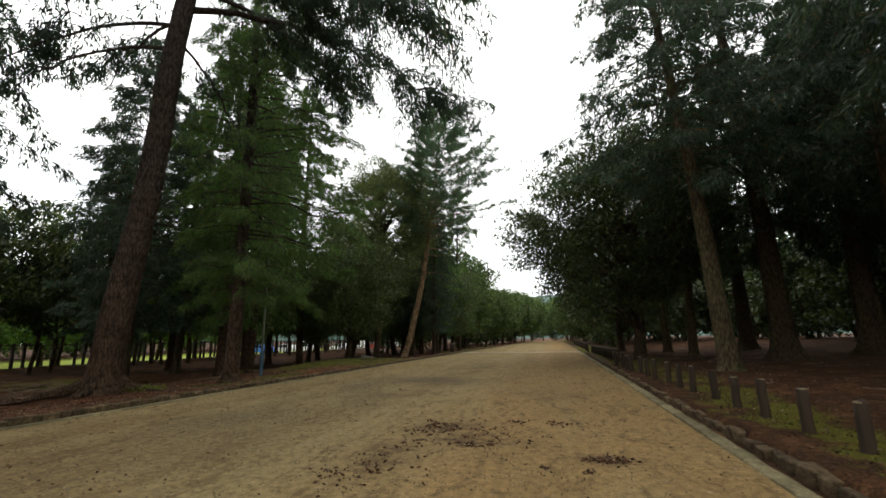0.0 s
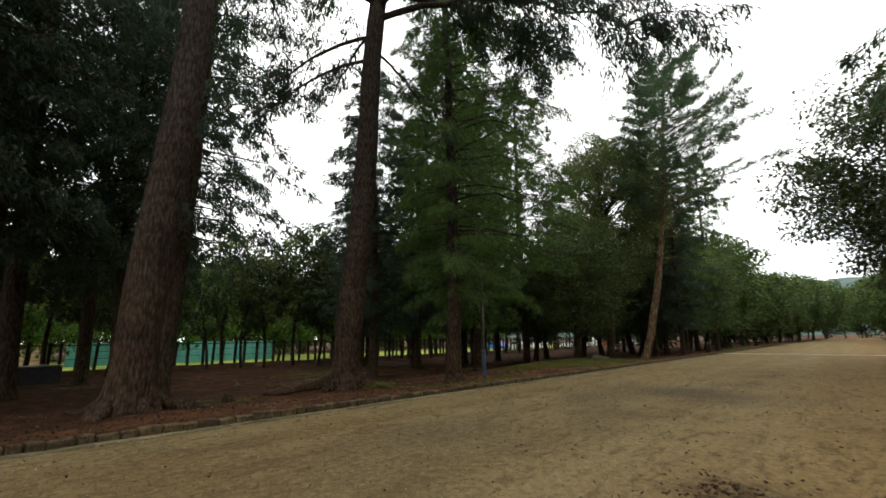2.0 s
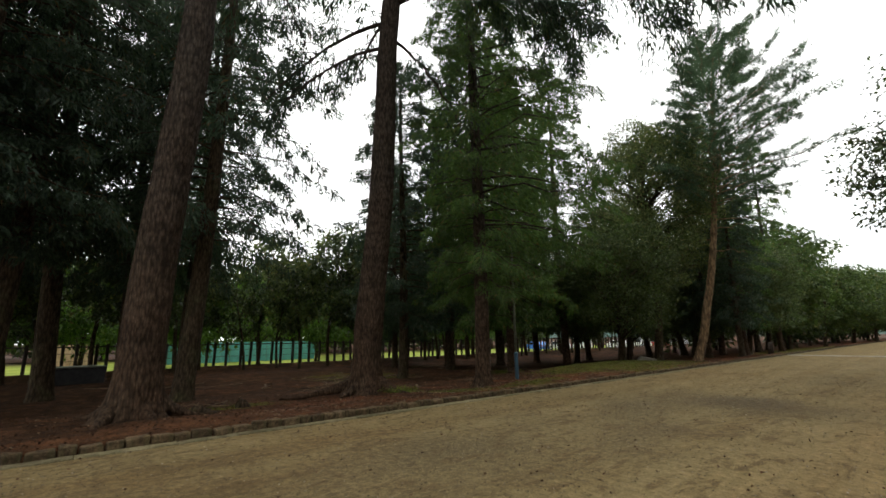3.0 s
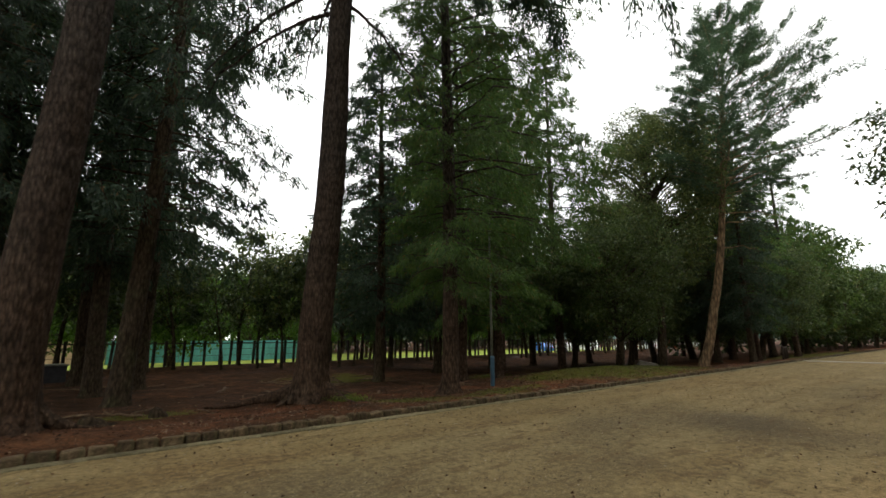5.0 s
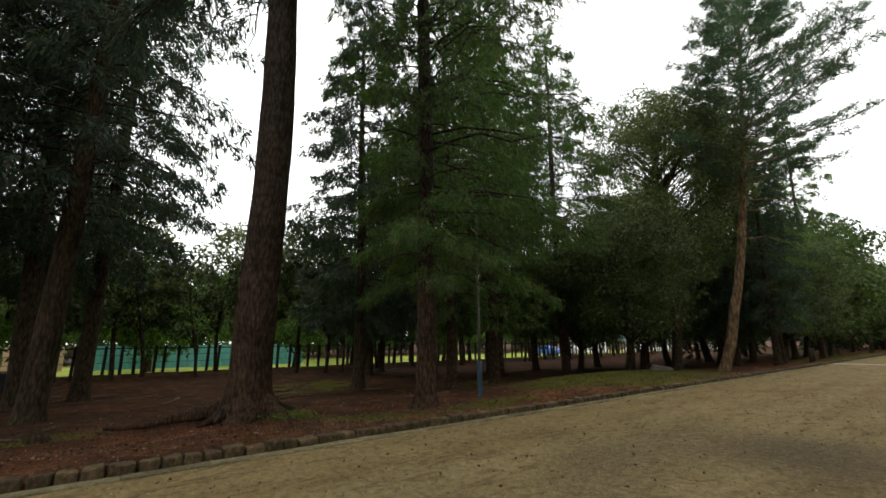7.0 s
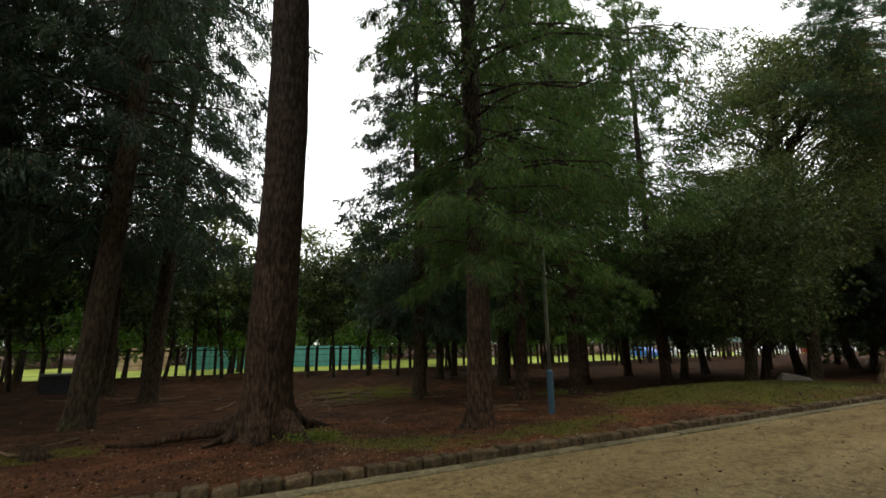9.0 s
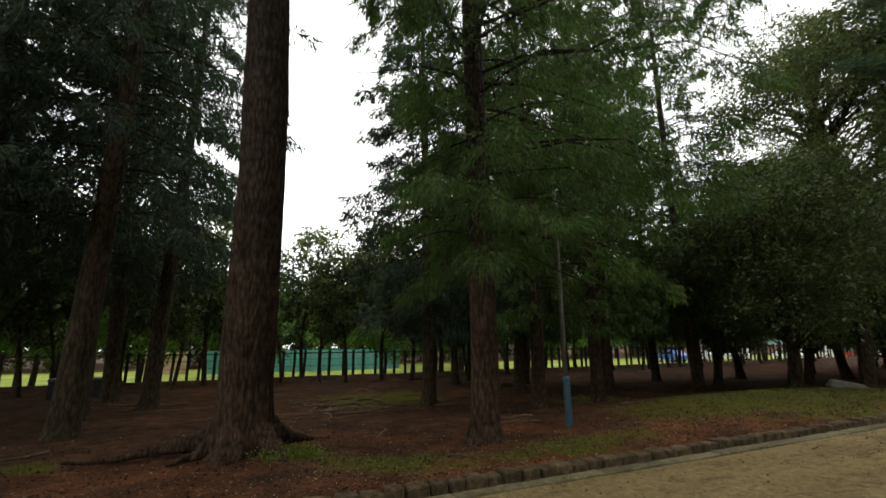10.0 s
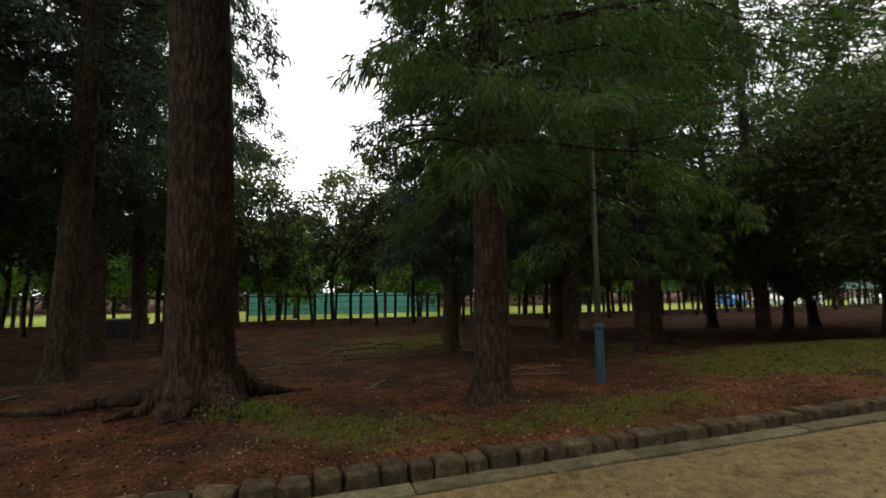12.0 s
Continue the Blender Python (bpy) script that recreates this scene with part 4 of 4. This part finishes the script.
# ---- lamp pole ----
M_BOX = plain_material("dark_box", (0.02, 0.02, 0.022), (0.045, 0.045, 0.045), 5, 0.8)
def lamp_pole(at):
    p = thing("lamp_pole", at, "slim steel lamp pole with a blue painted sleeve", "lamp pole")
    part("sleeve", mesh_from("sleeve", *tube([(0, 0, -0.2), (0, 0, 0.0), (0, 0, 0.96), (0, 0, 1.0)], [0.075, 0.072, 0.07, 0.055], 24), M_BLUE, True), p, "blue painted sleeve")
    part("collar", mesh_from("collar", *tube([(0, 0, 0.9), (0, 0, 0.91), (0, 0, 0.96), (0, 0, 0.97)], [0.07, 0.078, 0.078, 0.06], 24), M_BLUE, True), p)
    part("shaft", mesh_from("shaft", *tube([(0, 0, 0.9), (0, 0, 2.5), (0.01, 0, 4.2), (0.02, 0, 5.95)], [0.044, 0.042, 0.038, 0.034], 20), M_STEEL, True), p)
    head = part("lantern", mesh_from("lantern", *tube([(0.02, 0, 5.85), (0.02, 0, 5.92), (0.02, 0, 6.16), (0.02, 0, 6.2)], [0.06, 0.15, 0.24, 0.2], 20), M_BOX, True), p, "dark lantern head")
    part("cap", mesh_from("cap", *tube([(0.02, 0, 6.19), (0.02, 0, 6.23), (0.02, 0, 6.27)], [0.27, 0.26, 0.06], 20), M_STEEL, True), head)
    return p


lamp_pole(on_ground(-11.14, 18.14))


# ---- bollards, rails ----
def log_post(at, seed, height=0.62, radius=0.075):
    rng = np.random.default_rng(seed)
    b = thing("bollard", at, "weathered log bollard with a pale sawn top", "bollard", "log bollards along the path")
    z = np.array([-0.2, 0.0, 0.2, 0.4, height - 0.02, height])
    pts = np.stack([rng.normal(size=6) * 0.006, rng.normal(size=6) * 0.006, z], axis=1)
    part("post", mesh_from("post", *tube(pts, [radius * 1.1, radius * 1.08, radius, radius, radius * 0.97, radius * 0.88], 18, rng=rng, ridge=0.006), M_POST, True), b)
    part("top", mesh_from("top", *tube([(0, 0, height - 0.015), (0, 0, height + 0.006)], [radius * 0.9, radius * 0.84], 18), M_POST_TOP), b, "pale sawn end grain")
    return b


post_kinds = [log_post(on_ground(4.5 - 0.07 * k, 8.3 + 1.16 * k), 70 + k, 0.58 + 0.03 * k) for k in range(3)]
for k in range(-6, 15):
    if k not in (0, 1, 2):
        y = 8.3 + 1.16 * k
        x = 4.5 - 0.055 * k + 0.05 * math.sin(k * 2.1)
        copy_thing(post_kinds[k % 3], pose(x, y, ground_height(x, y), 2 * math.sin(k), 2 * math.cos(k * 1.7), k * 40))


def log_rail(x0, y0, x1, y1, posts, label, height=0.62):
    """A low fence: log posts with a log laid along their tops."""
    r = thing("log_fence", pose(x0, y0, 0), label, "fence")
    for k in range(posts):
        t = k / (posts - 1)
        x, y = (x1 - x0) * t, (y1 - y0) * t
        z = ground_height(x0 + x, y0 + y)
        part("post", mesh_from("post", *tube([(x, y, z - 0.15), (x, y, z + 0.3), (x, y, z + height)], [0.07, 0.065, 0.06], 10), M_POST, True), r)
    a, b = ground_height(x0, y0) + height, ground_height(x1, y1) + height
    pts = [((x1 - x0) * t, (y1 - y0) * t, a + (b - a) * t) for t in np.linspace(-0.02, 1.02, 12)]
    part("rail", mesh_from("rail", *tube(pts, [0.06] * 12, 10), M_POST, True), r)
    return r


log_rail(4.2, 27.5, 4.0, 44.0, 16, "low dark log fence beside the path")
log_rail(3.8, 45.6, 3.8, 48.2, 3, "short log barrier at the path's edge", 0.8)
log_rail(4.0, 50.0, 4.2, 90.0, 22, "low log fence running along the avenue", 0.7)
log_rail(-9.3, 45.0, -9.6, 47.4, 3, "short log barrier at the path's edge", 0.8)

M_PALE = plain_material("pale_concrete", (0.42, 0.4, 0.35), (0.55, 0.52, 0.46), 4, 0.85)
drain = new("drain_cover", bevelled_box("drain_cover", (11.5, 0.42, 0.05), M_PALE, 0.01))
drain.matrix_basis = pose(-2.67, 46.0, 0.0)
tagged(drain, "pale concrete drain strip across the path", "drain cover")

# ---- rock, box, hills ----
def slab_rock(at):
    r = new("rock", rough_stone("rock", (0.95, 0.5, 0.3), M_ROCK, 4, 0.25))
    r.matrix_basis = at
    return tagged(r, "flat pale rock tilted on the grass mound", "rock")


slab_rock(pose(-12.15, 31.15, ground_height(-12.15, 31.15) - 0.03, 0, 14, 35))

crate = thing("storage_box", on_ground(-28.2, 5.6, 12), "low dark storage box under the trees", "box")
part("body", bevelled_box("body", (1.1, 2.2, 0.75), M_BOX, 0.03, (0, 0, 0.37)), crate)
part("lid", bevelled_box("lid", (1.18, 2.28, 0.07), M_STEEL, 0.02, (0, 0, 0.785)), crate, "greyish lid")


def hills():
    xs = np.linspace(-1400, 1400, 90)
    rows = []
    for j, f in enumerate((0.0, 0.45, 0.8, 1.0, 0.85)):
        rows += [(x, 900 + j * 90, f * (110 + 55 * noise.noise(Vector((x * 0.0022, 3, 0))) + 18 * noise.noise(Vector((x * 0.012, 5, j)))) - 1) for x in xs]
    n = len(xs)
    faces = [(j * n + i, j * n + i + 1, (j + 1) * n + i + 1, (j + 1) * n + i) for j in range(4) for i in range(n - 1)]
    m = plain_material("far_wooded_hill", (0.05, 0.09, 0.07), (0.08, 0.13, 0.11), 0.02, 0.95)
    return tagged(new("backdrop", mesh_from("backdrop", rows, faces, m, True)), "blue-green wooded hills far off", "hills", kind="structure")


hills()


# ---- litter, grass, fallen branches ----
def scatter(name, count, seed, spot, shape, material, label, category, up=0.2):
    rng = np.random.default_rng(seed)
    pts = []
    while len(pts) < count:
        p = spot(rng)
        if p is not None:
            pts.append(p)
    base = np.array(pts)
    way = unit(rng.normal(size=(count, 3)) * np.array([1, 1, 0.12]) + np.array([0, 0, up]))
    return tagged(new(name, quads_mesh(name, blades(rng, base, way, shape[0], shape[1], 0.0), material)), label, category, kind="stuff")


def litter_left(rng):
    x, y = KERB_L - 0.4 - abs(rng.normal()) * 4.5, rng.uniform(2, 38)
    return (x, y, ground_height(x, y) + 0.008)


def litter_right(rng):
    x, y = 3.9 + abs(rng.normal()) * 4.0, rng.uniform(4, 34)
    return (x, y, ground_height(x, y) + 0.008)


def litter_path(rng):
    x, y = rng.uniform(KERB_L, KERB_R), 2 + 32 * rng.random() ** 1.6
    return (x, y, path_height(x, y) + 0.006)


LEAF_PATCHES = ((-1.0, 9.2, 0.28, 0.3), (-0.75, 8.9, 0.35, 0.25), (-1.05, 7.6, 0.22, 0.7), (-0.2, 8.0, 0.3, 0.16), (-0.3, 8.5, 0.5, 0.3), (0.6, 9.6, 0.4, 0.12), (1.47, 7.5, 0.16, 0.1), (1.0, 7.0, 0.2, 0.05), (-1.3, 6.6, 0.3, 0.3))


def litter_heap(rng):
    cx, cy, rx, ry = LEAF_PATCHES[rng.integers(0, len(LEAF_PATCHES))]
    x, y = cx + rng.normal() * rx, cy + rng.normal() * ry
    if noise.noise(Vector((x * 2.6, y * 2.6, 8))) < -0.05:
        return None
    return (x, y, path_height(x, y) + 0.006)


def grass_spot(rng):
    left = rng.random() < 0.72
    x = KERB_L - 0.45 - rng.random() * 6 if left else rng.uniform(3.85, 8)
    y = rng.uniform(4, 36)
    if moss_amount(x, y) < 0.25 + rng.random() * 0.5:
        return None
    return (x, y, ground_height(x, y) - 0.005)


def fern_spot(rng):
    k = rng.integers(0, 3)
    cx, cy, r = ((-11.05, 12.75, 0.2), (-16.4, 23.4, 0.5), (-11.0, 12.5, 0.18))[k]
    x, y = cx + rng.normal() * r, cy + rng.normal() * r
    return (x, y, ground_height(x, y) + abs(rng.normal()) * 0.06)


scatter("dead_leaves", 14000, 1, litter_left, (0.05, 0.03), M_LITTER, "brown dead leaves strewn over the soil", "leaves")
scatter("dead_leaves", 12000, 2, litter_right, (0.055, 0.03), M_LITTER, "brown dead leaves strewn under the trees", "leaves")
def grit_spot(rng):
    x, y = rng.uniform(KERB_L, KERB_R), 4 + 22 * rng.random() ** 1.2
    return (x, y, path_height(x, y) - 0.002)


M_GRIT = leaf_material("path_grit", (0.05, 0.038, 0.024), (0.24, 0.19, 0.12), (0.42, 0.37, 0.28), 0.1, 0.0, 0.9)
scatter("gravel", 22000, 8, grit_spot, (0.022, 0.02), M_GRIT, "loose grit and small stones on the path", "gravel", 0.5)
scatter("dead_leaves", 1500, 3, litter_path, (0.045, 0.028), M_LITTER, "scattered dead leaves on the gravel path", "leaves")
scatter("dead_leaves", 900, 4, litter_heap, (0.06, 0.028), M_LITTER, "dark patch of fallen leaves on the path", "leaves")
def chip_spot(rng):
    x, y = KERB_L - 0.42 - abs(rng.normal()) * 1.6, rng.uniform(8, 30)
    return (x, y, ground_height(x, y) + 0.006)


M_CHIP = plain_material("pale_chip", (0.18, 0.14, 0.1), (0.4, 0.34, 0.26), 9, 0.9)
scatter("wood_chips", 2600, 7, chip_spot, (0.022, 0.015), M_CHIP, "pale wood chips and petals on the soil", "wood chips")
scatter("grass", 24000, 5, grass_spot, (0.06, 0.012), M_GRASS, "short mossy grass beside the path", "grass", 1.2)
scatter("ground_plants", 1500, 6, fern_spot, (0.055, 0.026), M_PLANT, "low green leafy plants at the trunk's foot", "plants", 0.7)


def fallen_branch(x, y, turn, length, seed, thick=0.03):
    rng = np.random.default_rng(seed)
    n = 8
    t = np.linspace(0, 1, n)
    p = np.stack([t * length, np.cumsum(rng.normal(size=n)) * length * 0.03, np.full(n, thick * 0.7) + np.abs(rng.normal(size=n)) * 0.02], axis=1)
    pieces = [tube(p, np.linspace(thick, thick * 0.3, n), 7)]
    for k in range(int(rng.integers(1, 4))):
        i = int(rng.integers(2, 7))
        a = rng.choice([-1, 1]) * rng.uniform(0.4, 0.9)
        q = np.array([p[i] + np.array([math.cos(a), math.sin(a), 0.1]) * length * 0.3 * s for s in (0, 0.5, 1)])
        pieces.append(tube(q, [thick * 0.5, thick * 0.35, thick * 0.15], 5))
    b = new("fallen_branch", mesh_from("fallen_branch", *join_geometry(pieces), M_TWIG, True))
    b.matrix_basis = on_ground(x, y, turn)
    return tagged(b, "bare grey fallen branch lying on the soil", "branch", "fallen branches under the cedars")


rb = random.Random(4)


def stump(x, y, seed, height, radius):
    """A low rotten stump with a broken top."""
    rng = np.random.default_rng(seed)
    z = np.linspace(-0.1, height, 7)
    p = np.stack([rng.normal(size=7) * 0.01, rng.normal(size=7) * 0.01, z], axis=1)
    v, f = tube(p, radius * np.linspace(1.5, 0.75, 7), 18, root_flare(radius, 0.5, 4, seed), rng, 0.02)
    v = [q + np.array([0, 0, rng.uniform(-0.06, 0.05) * (q[2] > height * 0.8)]) for q in v]
    s = new("tree_stump", mesh_from("tree_stump", v, f, M_DARK_BARK, True))
    s.matrix_basis = on_ground(x, y)
    return tagged(s, "low dark rotten tree stump on the soil", "stump")


stump(-12.3, 8.6, 5, 0.2, 0.13)
stump(-11.3, 7.4, 6, 0.14, 0.16)
fallen_branch(-9.75, 14.9, 200, 0.3, 320, 0.02)
fallen_branch(-9.4, 19.6, 120, 0.22, 321, 0.018)
for k in range(26):
    fallen_branch(-19.0 + rb.gauss(0, 1.2), 14.2 + rb.gauss(0, 1.2), rb.uniform(0, 360), rb.uniform(0.8, 2.2), 200 + k, rb.uniform(0.02, 0.045))
for k in range(34):
    fallen_branch(rb.uniform(-24, -12.0), rb.uniform(5, 26), rb.uniform(0, 360), rb.uniform(0.6, 2.0), 240 + k, rb.uniform(0.015, 0.04))
for k in range(14):
    fallen_branch(rb.uniform(5.8, 14), rb.uniform(9, 28), rb.uniform(0, 360), rb.uniform(0.5, 1.6), 280 + k, rb.uniform(0.015, 0.035))


# ---- kerbs, stone by stone ----
kerb_left = thing("kerb_left", pose(KERB_L, 0, 0), "row of rough dark granite kerb stones with a flat gutter strip", "kerb", kind="structure")
kerb_right = thing("kerb_right", pose(KERB_R, 0, 0), "pale flush kerb strip with mossy stones behind a narrow ditch", "kerb", kind="structure")
stone_kinds = [rough_stone("kerb_stone", (0.21, 1.0, 0.26), M_KERB, k, 0.12) for k in range(9)]
slab_kinds = [worn_slab("gutter_slab", (0.22, 1.0, 0.12), M_SLAB, 70 + k) for k in range(7)]


def lay_stones(parent, x, y0, y1, kinds, low, high, z, jitter, gap=0.012):
    y = y0
    while y < y1:
        w = rb.uniform(low, high)
        me = kinds[rb.randrange(len(kinds))]
        part(me.name.split(".")[0], me, parent, at=pose(x + rb.uniform(-jitter, jitter), y + w / 2, z + rb.uniform(-jitter, jitter), 0, 0, rb.uniform(-3, 3) * (jitter > 0.008)) @ Matrix.Diagonal((1, w - gap, 1, 1)))
        y += w


def lay_far(parent, name, x, y0, y1, low, high, size, z, material):
    pieces, y = [], y0
    while y < y1:
        w = rb.uniform(low, high)
        o = rb.uniform(-0.015, 0.015)
        pieces.append(box_geometry(x - size[0] / 2 + o, x + size[0] / 2 + o, y, y + w - 0.015, z + o, z + size[1] + o))
        y += w
    tagged(part(name, mesh_from(name, *join_geometry(pieces), material), parent), kind="stuff")


lay_stones(kerb_left, -0.36, 3.0, 52.0, stone_kinds, 0.2, 0.36, -0.135, 0.018, 0.03)
lay_far(kerb_left, "far_kerb_stones", -0.36, 52.0, 190.0, 0.3, 0.5, (0.2, 0.26), -0.135, M_KERB)
lay_stones(kerb_left, -0.135, 2.0, 60.0, slab_kinds, 0.9, 1.3, -0.045, 0.004)
lay_far(kerb_left, "far_gutter_slabs", -0.135, 60.0, 190.0, 0.9, 1.3, (0.26, 0.1), -0.085, M_SLAB)
lay_stones(kerb_right, 0.135, 0.0, 60.0, slab_kinds, 0.9, 1.3, -0.045, 0.004)
lay_far(kerb_right, "far_gutter_slabs", 0.135, 60.0, 190.0, 0.9, 1.3, (0.26, 0.1), -0.085, M_SLAB)
lay_stones(kerb_right, 0.66, 3.0, 45.0, stone_kinds, 0.22, 0.5, -0.285, 0.045)
